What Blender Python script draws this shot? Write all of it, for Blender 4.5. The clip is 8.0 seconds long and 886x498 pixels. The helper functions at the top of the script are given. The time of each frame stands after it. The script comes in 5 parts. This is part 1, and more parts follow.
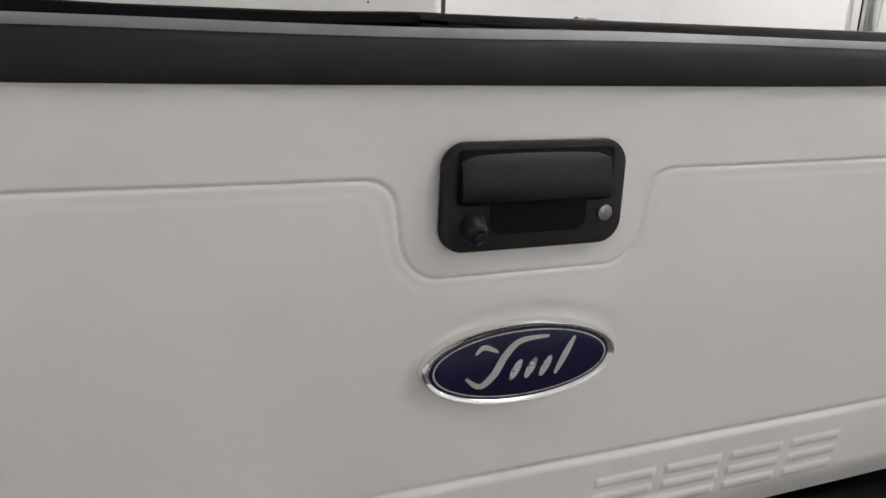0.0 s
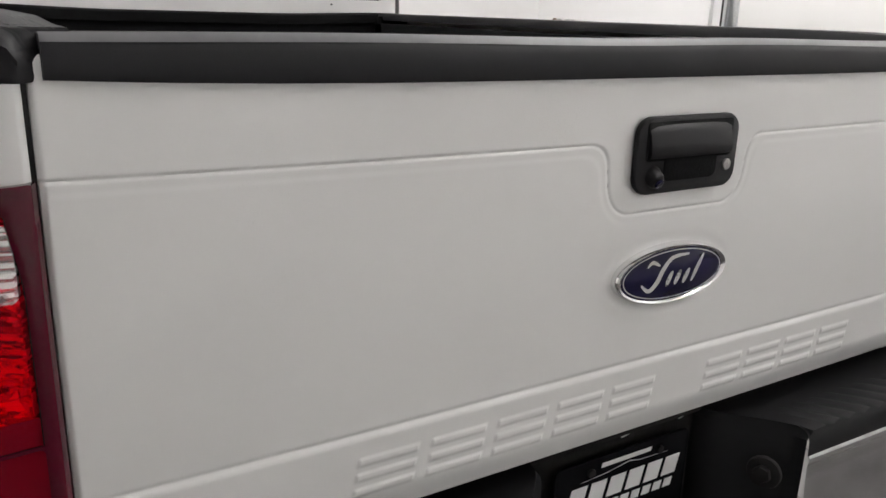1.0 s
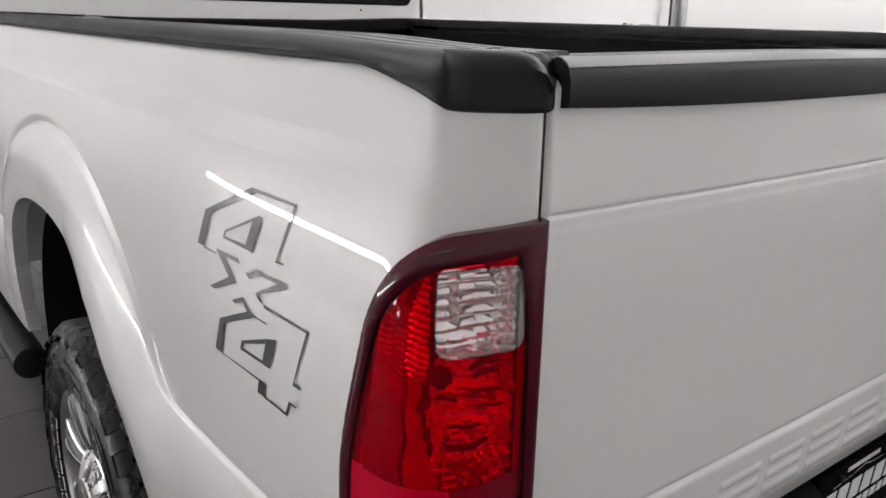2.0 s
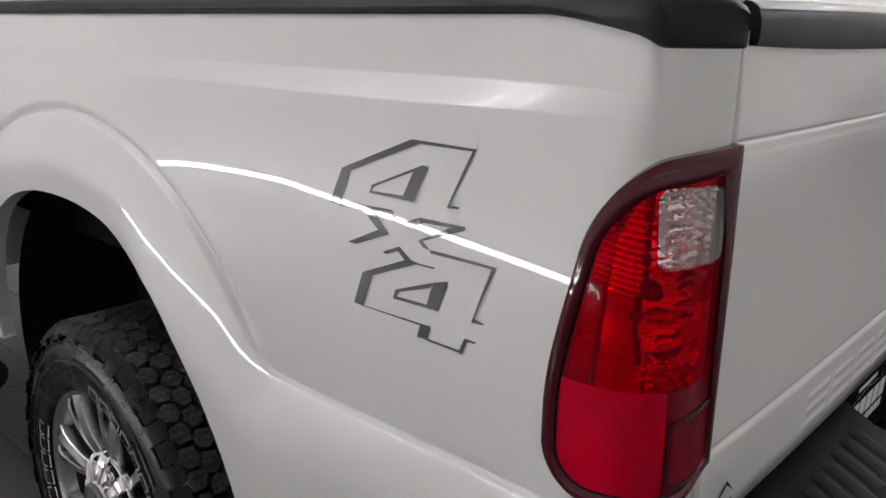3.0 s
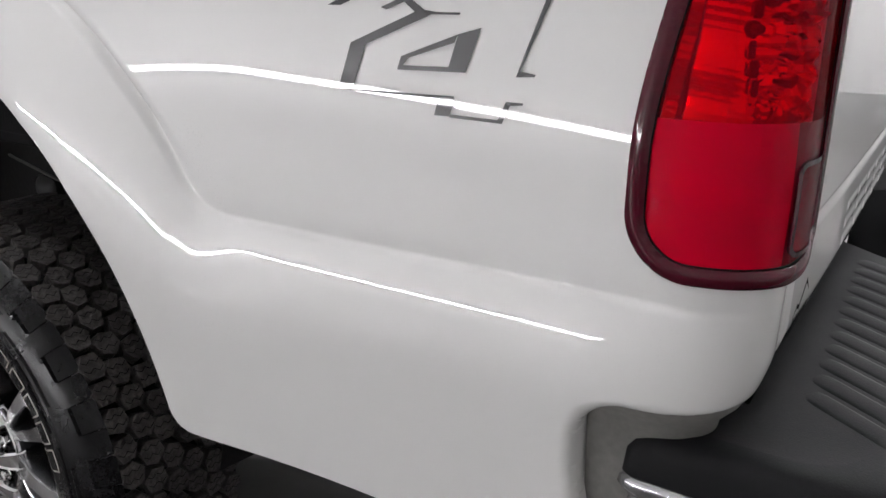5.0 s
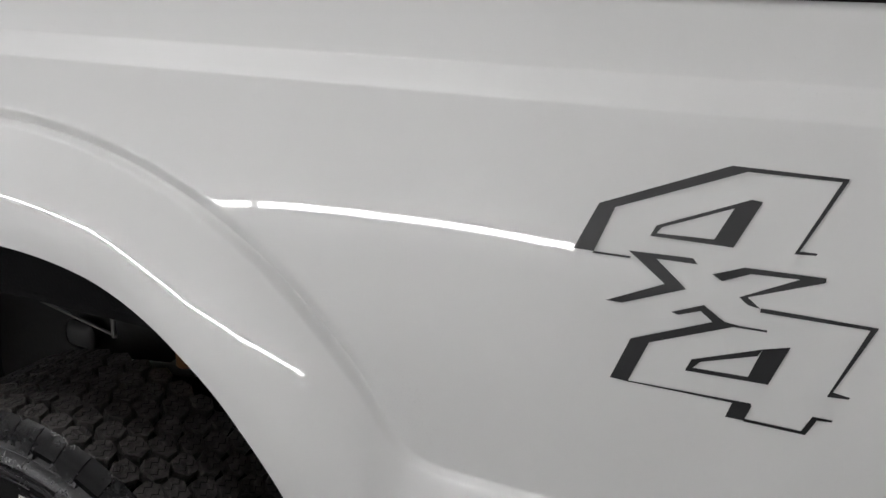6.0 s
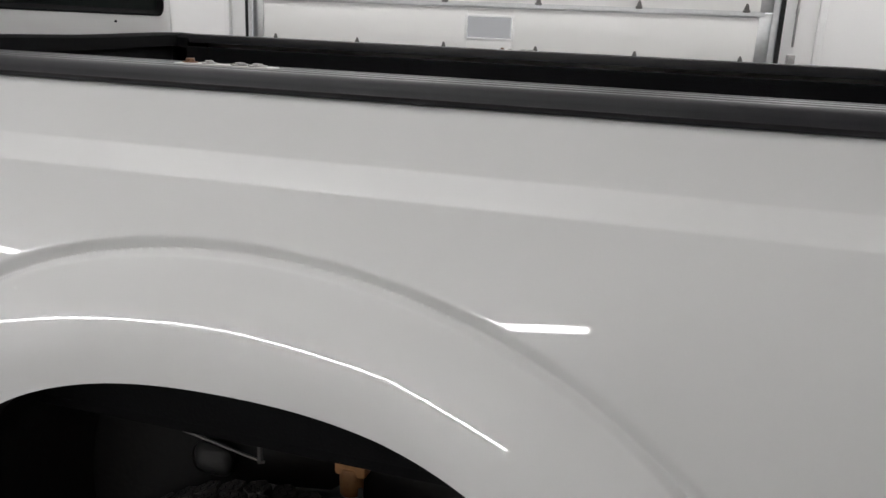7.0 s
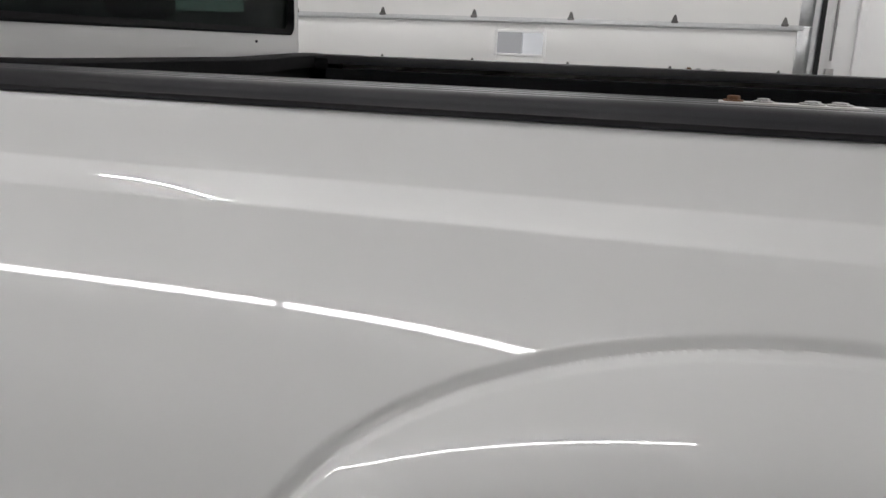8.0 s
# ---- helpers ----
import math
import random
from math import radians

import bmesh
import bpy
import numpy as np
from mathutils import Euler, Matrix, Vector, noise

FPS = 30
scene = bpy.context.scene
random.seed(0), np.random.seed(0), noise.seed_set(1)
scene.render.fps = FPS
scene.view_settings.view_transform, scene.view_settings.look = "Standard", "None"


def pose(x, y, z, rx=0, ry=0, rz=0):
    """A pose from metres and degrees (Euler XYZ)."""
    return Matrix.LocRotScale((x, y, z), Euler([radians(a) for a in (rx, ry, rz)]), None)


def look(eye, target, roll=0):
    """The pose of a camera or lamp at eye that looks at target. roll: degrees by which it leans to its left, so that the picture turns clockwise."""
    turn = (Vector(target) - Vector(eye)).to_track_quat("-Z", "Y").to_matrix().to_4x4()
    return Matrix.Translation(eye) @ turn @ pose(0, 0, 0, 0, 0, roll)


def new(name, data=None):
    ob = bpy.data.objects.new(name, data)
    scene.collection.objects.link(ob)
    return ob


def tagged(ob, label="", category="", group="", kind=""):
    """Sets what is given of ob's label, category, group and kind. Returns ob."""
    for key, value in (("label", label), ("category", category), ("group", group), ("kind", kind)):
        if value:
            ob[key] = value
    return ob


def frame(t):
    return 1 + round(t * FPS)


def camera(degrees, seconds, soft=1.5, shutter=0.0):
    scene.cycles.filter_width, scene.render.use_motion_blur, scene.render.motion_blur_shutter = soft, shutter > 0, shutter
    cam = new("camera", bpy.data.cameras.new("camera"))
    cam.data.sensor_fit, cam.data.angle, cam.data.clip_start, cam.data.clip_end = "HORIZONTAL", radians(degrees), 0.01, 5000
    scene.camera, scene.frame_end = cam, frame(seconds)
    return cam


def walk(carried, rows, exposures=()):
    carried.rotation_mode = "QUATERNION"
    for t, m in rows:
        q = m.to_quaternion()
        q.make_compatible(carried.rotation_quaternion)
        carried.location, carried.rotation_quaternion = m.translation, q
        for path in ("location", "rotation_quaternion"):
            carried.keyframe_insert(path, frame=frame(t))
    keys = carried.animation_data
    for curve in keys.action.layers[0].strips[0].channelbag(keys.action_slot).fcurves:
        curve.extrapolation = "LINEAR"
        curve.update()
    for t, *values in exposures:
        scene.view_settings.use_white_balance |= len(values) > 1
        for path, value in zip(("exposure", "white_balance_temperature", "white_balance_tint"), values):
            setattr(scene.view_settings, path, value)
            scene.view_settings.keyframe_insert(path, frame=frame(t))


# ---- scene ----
cam = camera(58.1, 8.0)
PATH = [
    (0, (-0.382, -0.7, 1.515), (0.349, 1.073, 0.947), 2.3),
    (0.5, (-0.617, -0.805, 1.496), (0.286, 0.898, 0.962), 1.5),
    (1, (-0.901, -0.8, 1.529), (0.11, 0.829, 0.958), 1.7),
    (1.5, (-1.132, -0.653, 1.526), (-0.038, 0.921, 0.956), 1.5),
    (2, (-1.317, -0.468, 1.533), (-0.143, 1.05, 0.969), 1.2),
    (2.2, (-1.367, -0.417, 1.541), (-0.157, 1.075, 0.984), 0.9),
    (3.3, (-1.658, -0.294, 1.419), (-0.192, 0.946, 0.859), 0.7),
    (3.5, (-1.67, -0.278, 1.372), (-0.18, 0.924, 0.795), 0.7),
    (4, (-1.665, -0.232, 1.26), (-0.129, 0.89, 0.642), 0.6),
    (4.5, (-1.612, -0.161, 1.167), (-0.046, 0.907, 0.528), 0.5),
    (5, (-1.584, -0.095, 1.227), (0.021, 0.93, 0.615), 0.7),
    (5.2, (-1.604, -0.041, 1.282), (-0.036, 0.872, 0.718), 1.0),
    (6.3, (-1.718, 0.411, 1.546), (0.045, 1.085, 0.94), 2.3),
    (6.5, (-1.738, 0.492, 1.571), (0.068, 1.116, 0.98), 2.5),
    (7, (-1.739, 0.773, 1.566), (0.111, 1.32, 1.036), 2.6),
    (7.5, (-1.716, 1.093, 1.564), (0.152, 1.601, 1.061), 2.4),
    (8, (-1.678, 1.437, 1.554), (0.196, 1.931, 1.06), 2.2),
]
walk(cam, [(t, look(eye, target, roll)) for t, eye, target, roll in PATH],
     exposures=[(0, 0.22, 6750, 12.0), (1.0, 0.33, 6700, 11.8), (1.5, 0.48, 6650, 13.4), (2.0, 0.27, 6600, 14.0), (3.4, -0.08, 6600, 13.5), (4.0, 0.11, 6550, 13.5),
                (4.6, 0.39, 6450, 13.5), (5.0, 0.32, 6450, 13.5), (5.2, 0.15, 6450, 13.5), (6.3, -0.13, 6500, 10.5), (6.6, -0.28, 6550, 10.5), (7.0, -0.31, 6550, 11.0), (8.0, -0.5, 6550, 11.5)])

# ---- light and exposure ----
world = bpy.data.worlds.new("world")
scene.world = world
world.use_nodes = True
world.node_tree.nodes["Background"].inputs[0].default_value = (0.75, 0.8, 0.9, 1)
world.node_tree.nodes["Background"].inputs[1].default_value = 0.6

CEILING_Z = 4.3
# x and y of the ring-shaped ceiling fixtures
CEILING_SPOTS = ((-2.06, 2.5), (1.9, -0.7), (1.9, 3.3), (1.9, 7.3), (5.6, -0.7), (5.6, 3.3), (5.6, 7.3))
RING_GLOW = 168.0
UPLIGHT_POWER = 22.0
WALL_STRIP_Z = 0.64                     # low light strip on the near wall
WALL_STRIP_X = -5.46


# ---- materials ----
def nodes_of(mat):
    mat.use_nodes = True
    t = mat.node_tree
    return t, t.nodes, t.nodes["Principled BSDF"]


def surface(name, color, rough=0.5, metal=0.0, vary=0.06, scale=6.0, fine=160.0, bump=0.1, coat=0.0, coat_rough=0.03,
            rough_vary=0.08, per_piece=0.0, depth=0.001, spec=0.5):
    """A material with two scales of change in colour and gloss, and a fine relief."""
    mat = bpy.data.materials.new(name)
    t, n, p = nodes_of(mat)
    p.inputs["Metallic"].default_value = metal
    p.inputs["Specular IOR Level"].default_value = spec
    p.inputs["Coat Weight"].default_value = coat
    p.inputs["Coat Roughness"].default_value = coat_rough
    geo = n.new("ShaderNodeTexCoord")
    big, small = n.new("ShaderNodeTexNoise"), n.new("ShaderNodeTexNoise")
    big.inputs["Scale"].default_value, small.inputs["Scale"].default_value = scale, fine
    big.inputs["Detail"].default_value, small.inputs["Detail"].default_value = 4, 3
    for tex in (big, small):
        t.links.new(geo.outputs["Object"], tex.inputs["Vector"])
    ramp = n.new("ShaderNodeMapRange")
    ramp.inputs[1].default_value, ramp.inputs[2].default_value = 0.25, 0.75
    ramp.inputs[3].default_value, ramp.inputs[4].default_value = 1 - vary, 1 + vary
    mixed = n.new("ShaderNodeMath")
    mixed.operation = "MULTIPLY_ADD"
    mixed.inputs[1].default_value = 0.35
    t.links.new(small.outputs["Fac"], mixed.inputs[0])
    half = n.new("ShaderNodeMath")
    half.operation = "MULTIPLY"
    half.inputs[1].default_value = 0.65
    t.links.new(big.outputs["Fac"], half.inputs[0])
    t.links.new(half.outputs[0], mixed.inputs[2])
    t.links.new(mixed.outputs[0], ramp.inputs[0])
    value = ramp.outputs[0]
    if per_piece:
        info, span, mul = n.new("ShaderNodeObjectInfo"), n.new("ShaderNodeMapRange"), n.new("ShaderNodeMath")
        span.inputs[3].default_value, span.inputs[4].default_value = 1 - per_piece, 1 + per_piece
        t.links.new(info.outputs["Random"], span.inputs[0])
        mul.operation = "MULTIPLY"
        t.links.new(value, mul.inputs[0])
        t.links.new(span.outputs[0], mul.inputs[1])
        value = mul.outputs[0]
    tint = n.new("ShaderNodeVectorMath")
    tint.operation = "SCALE"
    tint.inputs[0].default_value = color
    t.links.new(value, tint.inputs["Scale"])
    t.links.new(tint.outputs[0], p.inputs["Base Color"])
    gloss = n.new("ShaderNodeMapRange")
    gloss.inputs[1].default_value, gloss.inputs[2].default_value = 0.25, 0.75
    gloss.inputs[3].default_value, gloss.inputs[4].default_value = max(0.0, rough - rough_vary), min(1.0, rough + rough_vary)
    t.links.new(mixed.outputs[0], gloss.inputs[0])
    t.links.new(gloss.outputs[0], p.inputs["Roughness"])
    if bump:
        relief = n.new("ShaderNodeBump")
        relief.inputs["Strength"].default_value, relief.inputs["Distance"].default_value = bump, depth
        t.links.new(small.outputs["Fac"], relief.inputs["Height"])
        t.links.new(relief.outputs[0], p.inputs["Normal"])
    return mat


def lens_material(name, color, clear, ribs=0.0, rough=0.12, spec=0.25):
    """Tinted lamp plastic: part of the light passes straight through, the rest is glossy tinted plastic, with moulded ribs."""
    mat = bpy.data.materials.new(name)
    t, n, p = nodes_of(mat)
    p.inputs["Base Color"].default_value = (*color, 1)
    p.inputs["Roughness"].default_value = rough
    p.inputs["Specular IOR Level"].default_value = spec
    see, mix = n.new("ShaderNodeBsdfTransparent"), n.new("ShaderNodeMixShader")
    see.inputs[0].default_value = (*[min(1.0, c * 1.35 + 0.004) for c in color], 1)
    mix.inputs[0].default_value = clear
    t.links.new(p.outputs[0], mix.inputs[1])
    t.links.new(see.outputs[0], mix.inputs[2])
    t.links.new(mix.outputs[0], n["Material Output"].inputs["Surface"])
    if ribs:
        geo, wave, relief = n.new("ShaderNodeTexCoord"), n.new("ShaderNodeTexWave"), n.new("ShaderNodeBump")
        wave.bands_direction = "Z"
        wave.inputs["Scale"].default_value = ribs
        relief.inputs["Strength"].default_value, relief.inputs["Distance"].default_value = 0.5, 0.001
        t.links.new(geo.outputs["Object"], wave.inputs["Vector"])
        t.links.new(wave.outputs["Fac"], relief.inputs["Height"])
        t.links.new(relief.outputs[0], p.inputs["Normal"])
    return mat


def glow(name, color, strength):
    mat = bpy.data.materials.new(name)
    t, n, p = nodes_of(mat)
    p.inputs["Base Color"].default_value = (0.9, 0.9, 0.9, 1)
    p.inputs["Emission Color"].default_value = (*color, 1)
    p.inputs["Emission Strength"].default_value = strength
    return mat


def glass(name, color, see):
    mat = bpy.data.materials.new(name)
    t, n, p = nodes_of(mat)
    p.inputs["Base Color"].default_value = (0.02, 0.022, 0.022, 1)
    p.inputs["Roughness"].default_value = 0.02
    clear, mix = n.new("ShaderNodeBsdfTransparent"), n.new("ShaderNodeMixShader")
    clear.inputs[0].default_value = (*color, 1)
    mix.inputs[0].default_value = see
    t.links.new(p.outputs[0], mix.inputs[1])
    t.links.new(clear.outputs[0], mix.inputs[2])
    t.links.new(mix.outputs[0], n["Material Output"].inputs["Surface"])
    return mat


PAINT = surface("white_paint", (0.735, 0.735, 0.722), 0.3, 0, 0.012, 2.0, 420.0, 0.02, 1.0, 0.009, 0.05, depth=0.0004, spec=0.25)
TRIM = surface("black_plastic", (0.0145, 0.014, 0.016), 0.47, 0, 0.25, 9.0, 700.0, 0.25, depth=0.0006, spec=0.24)
PALE_TRIM = surface("pale_grey_plastic", (0.13, 0.13, 0.135), 0.4, 0, 0.22, 9.0, 60.0, 0.15)
STEP = surface("step_pad_plastic", (0.0085, 0.0085, 0.0095), 0.58, 0, 0.3, 7.0, 500.0, 0.35, depth=0.0008, spec=0.15)
LINER = surface("bed_liner", (0.005, 0.005, 0.0055), 0.8, 0, 0.3, 8.0, 240.0, 0.5, depth=0.002, spec=0.12)
CHROME = surface("chrome", (0.78, 0.78, 0.78), 0.08, 1.0, 0.04, 5.0, 90.0, 0.02, rough_vary=0.04)
CHROME_DULL = surface("bumper_chrome", (0.46, 0.46, 0.465), 0.17, 1.0, 0.2, 9.0, 22.0, 0.4, rough_vary=0.12, depth=0.002)
ALLOY = surface("wheel_alloy", (0.46, 0.46, 0.47), 0.2, 1.0, 0.03, 12.0, 200.0, 0.0, rough_vary=0.0)
# near-black copy of the alloy: shade behind the spokes put in the colour
ALLOY_SHADE = surface("wheel_shadow_alloy", (0.010, 0.010, 0.011), 0.45, 0.6, 0.15, 12.0, 200.0, 0.05)
STEEL = surface("zinc_steel", (0.36, 0.35, 0.34), 0.35, 1.0, 0.15, 60.0, 300.0, 0.1)
RUBBER = surface("tyre_rubber", (0.0042, 0.0042, 0.0047), 0.26, 0, 0.4, 14.0, 260.0, 0.2, depth=0.001, spec=0.26)
TREAD = surface("tread_rubber", (0.06, 0.055, 0.051), 0.52, 0, 0.8, 40.0, 130.0, 1.0, depth=0.007, spec=0.5)
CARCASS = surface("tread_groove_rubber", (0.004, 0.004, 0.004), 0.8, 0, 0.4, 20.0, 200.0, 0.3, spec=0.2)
DARK = surface("underbody_black", (0.007, 0.0065, 0.0065), 0.65, 0, 0.4, 9.0, 90.0, 0.4, depth=0.002, spec=0.3)
DARK_STEEL = surface("dirty_steel", (0.12, 0.115, 0.11), 0.5, 0.7, 0.3, 30.0, 200.0, 0.1)
RUST = surface("rusty_steel", (0.16, 0.075, 0.035), 0.8, 0.2, 0.5, 20.0, 140.0, 0.5, depth=0.001)
BADGE_BLUE = surface("badge_blue", (0.009, 0.008, 0.036), 0.12, 0, 0.08, 20.0, 300.0, 0.0, spec=0.3)
SILVER = surface("silver_print", (0.62, 0.62, 0.63), 0.3, 0.6, 0.04, 30.0, 300.0, 0.0)
DECAL = surface("decal_black", (0.009, 0.0092, 0.0105), 0.4, 0, 0.12, 40.0, 400.0, 0.02, 1.0, 0.03)
INK = surface("matt_black_print", (0.006, 0.006, 0.007), 0.9, 0, 0.2, 40.0, 400.0, 0.05, spec=0.03)
WHITE_PRINT = surface("white_print", (0.75, 0.75, 0.74), 0.5, 0, 0.05, 40.0, 300.0, 0.05)
LETTER = surface("raised_white_rubber", (0.52, 0.49, 0.44), 0.6, 0, 0.25, 40.0, 300.0, 0.1)
# dust on white paint, darkened further for the shade inside the cut-out
DUSTY_SHADED = surface("dusty_shaded_paint", (0.19, 0.185, 0.175), 0.4, 0, 0.35, 9.0, 120.0, 0.2)
RED = lens_material("red_lens", (0.88, 0.0012, 0.017), 0.84, 0.0, 0.05, 0.4)
RED_LOW = lens_material("red_lower_lens", (0.74, 0.0015, 0.027), 0.25, 700.0, 0.1, 0.12)
RED_DEEP = lens_material("deep_red_lens", (0.24, 0.003, 0.014), 0.3, 500.0, 0.1, 0.12)
RED_RIM = surface("lamp_rim_maroon", (0.062, 0.002, 0.010), 0.06, 0, 0.08, 20.0, 300.0, 0.0, rough_vary=0.02, spec=0.4)
CLEAR = lens_material("clear_lens", (0.86, 0.86, 0.85), 0.82, 0.0, 0.05, 0.6)
MIRROR = surface("lamp_reflector", (0.9, 0.89, 0.88), 0.05, 0.92, 0.06, 40.0, 300.0, 0.05)
CAB_GLASS = glass("cab_glass", (0.3, 0.36, 0.34), 0.8)
SIDE_GLASS = glass("side_glass", (0.72, 0.95, 0.86), 0.9)
PANE = glass("door_pane", (0.85, 0.85, 0.85), 0.75)
WALL = surface("painted_wall", (0.77, 0.765, 0.755), 0.7, 0, 0.03, 1.2, 90.0, 0.12)
WAINSCOT_DARK = surface("dusty_frame_paint", (0.022, 0.021, 0.021), 0.7, 0, 0.4, 9.0, 90.0, 0.3)
OCHRE = surface("brown_rubber", (0.3, 0.14, 0.05), 0.6, 0, 0.4, 20.0, 140.0, 0.3)
WAINSCOT = surface("grey_base_paint", (0.3, 0.3, 0.3), 0.6, 0, 0.06, 2.0, 90.0, 0.12)
DOOR_SKIN = surface("door_skin", (0.72, 0.715, 0.695), 0.45, 0, 0.03, 1.5, 240.0, 0.15)
GALV = surface("galvanised", (0.55, 0.56, 0.56), 0.4, 1.0, 0.12, 25.0, 200.0, 0.1)
TILE = surface("floor_tile", (0.112, 0.106, 0.103), 0.3, 0, 0.09, 3.0, 60.0, 0.08, rough_vary=0.05, per_piece=0.1, spec=0.34)
GROUT = surface("grout", (0.075, 0.07, 0.068), 0.85, 0, 0.2, 6.0, 200.0, 0.3)
TUBE = glow("lamp_tube", (0.985, 0.987, 1.0), 46.0)
BATTEN = glow("ring_diffuser", (0.985, 0.987, 1.0), RING_GLOW)
HOUSING = surface("lamp_housing", (0.75, 0.75, 0.74), 0.45, 0, 0.03, 5.0, 100.0, 0.05)
SEAT = surface("grey_seat_cloth", (0.03, 0.03, 0.032), 0.85, 0, 0.2, 20.0, 500.0, 0.3)


# ---- mesh helpers ----
def part(name, bm, material, parent=None, label="", auto=40):
    """Links a bmesh as one mesh object under a thing or under a part."""
    data = bpy.data.meshes.new(name)
    bmesh.ops.recalc_face_normals(bm, faces=bm.faces)
    bm.to_mesh(data)
    bm.free()
    return from_data(name, data, material, parent, label, auto)


def from_data(name, data, material, parent=None, label="", auto=40):
    data.materials.append(material)
    if auto:
        data.polygons.foreach_set("use_smooth", [True] * len(data.polygons))
        data.set_sharp_from_angle(angle=radians(auto))
    ob = new(name, data)
    if parent:
        ob.parent = parent
    if label:
        tagged(ob, label)
    return ob


def mirrored(bm):
    bmesh.ops.scale(bm, vec=(-1, 1, 1), verts=bm.verts)
    bmesh.ops.reverse_faces(bm, faces=bm.faces)
    return bm


def box(x0, x1, y0, y1, z0, z1, bevel=0.0, segments=2):
    bm = bmesh.new()
    bmesh.ops.create_cube(bm, size=1.0)
    bmesh.ops.scale(bm, vec=(x1 - x0, y1 - y0, z1 - z0), verts=bm.verts)
    bmesh.ops.translate(bm, vec=((x0 + x1) / 2, (y0 + y1) / 2, (z0 + z1) / 2), verts=bm.verts)
    if bevel:
        bmesh.ops.bevel(bm, geom=list(bm.edges), offset=bevel, segments=segments, profile=0.5, affect="EDGES")
    return bm


def cylinder(center, axis, radius, depth, segments=24, bevel=0.0, radius2=None):
    bm = bmesh.new()
    bmesh.ops.create_cone(bm, cap_ends=True, segments=segments, radius1=radius, radius2=radius if radius2 is None else radius2, depth=depth)
    if bevel:
        rim = [e for e in bm.edges if len(e.link_faces) == 2 and any(len(f.verts) > 4 for f in e.link_faces)]
        bmesh.ops.bevel(bm, geom=rim, offset=bevel, segments=2, profile=0.5, affect="EDGES")
    turn = Vector((0, 0, 1)).rotation_difference(Vector(axis)).to_matrix().to_4x4()
    bmesh.ops.transform(bm, matrix=Matrix.Translation(center) @ turn, verts=bm.verts)
    return bm


def joined(*some):
    """One bmesh out of several."""
    out = bmesh.new()
    for bm in some:
        data = bpy.data.meshes.new("scratch")
        bm.to_mesh(data)
        bm.free()
        out.from_mesh(data)
        bpy.data.meshes.remove(data)
    return out


def sheet(points, closed_u=False, closed_v=False):
    """A skin over an array of points [i][j]."""
    points = np.asarray(points, float)
    a, b = points.shape[:2]
    verts = points.reshape(-1, 3)
    faces = []
    for i in range(a if closed_u else a - 1):
        for j in range(b if closed_v else b - 1):
            k, m = (i + 1) % a, (j + 1) % b
            faces.append((i * b + j, k * b + j, k * b + m, i * b + m))
    return built(verts, faces)


def built(verts, faces):
    data = bpy.data.meshes.new("scratch")
    data.from_pydata([tuple(map(float, v)) for v in verts], [], faces)
    bm = bmesh.new()
    bm.from_mesh(data)
    bpy.data.meshes.remove(data)
    return bm


def plate(outline, depth, bevel=0.0, axes="xz", at=0.0):
    """A flat plate from a 2D outline, extruded by depth. axes: the plane of the outline."""
    bm = bmesh.new()
    spot = {"xz": lambda a, b: (a, at, b), "yz": lambda a, b: (at, a, b), "xy": lambda a, b: (a, b, at)}[axes]
    way = {"xz": (0, depth, 0), "yz": (depth, 0, 0), "xy": (0, 0, depth)}[axes]
    face = bm.faces.new([bm.verts.new(spot(a, b)) for a, b in outline])
    rim = bmesh.ops.extrude_face_region(bm, geom=[face])
    top = [v for v in rim["geom"] if isinstance(v, bmesh.types.BMVert)]
    bmesh.ops.translate(bm, vec=way, verts=top)
    bmesh.ops.recalc_face_normals(bm, faces=bm.faces)
    if bevel:
        edges = [e for e in bm.edges if e.calc_face_angle(0) > 0.6 and not (e.verts[0] in top) == (not (e.verts[1] in top)) or
                 (e.verts[0] in top) == (e.verts[1] in top)]
        flat = [e for e in edges if (e.verts[0] in top) == (e.verts[1] in top)]
        bmesh.ops.bevel(bm, geom=flat, offset=bevel, segments=2, profile=0.5, affect="EDGES")
    return bm


def rounded(x0, x1, z0, z1, r, n=6):
    """A rectangle's outline with round corners."""
    out = []
    for cx, cz, a0 in ((x1 - r, z1 - r, 0), (x0 + r, z1 - r, 90), (x0 + r, z0 + r, 180), (x1 - r, z0 + r, 270)):
        for k in range(n + 1):
            a = radians(a0 + 90 * k / n)
            out.append((cx + r * math.cos(a), cz + r * math.sin(a)))
    return out


def smooth(a, b, x):
    t = np.clip((np.asarray(x, float) - a) / (b - a), 0, 1)
    return t * t * (3 - 2 * t)


def smin(a, b, k):
    """The lesser of two distances, with a round blend."""
    h = np.clip(0.5 + 0.5 * (b - a) / k, 0, 1)
    return b * (1 - h) + a * h - k * h * (1 - h)


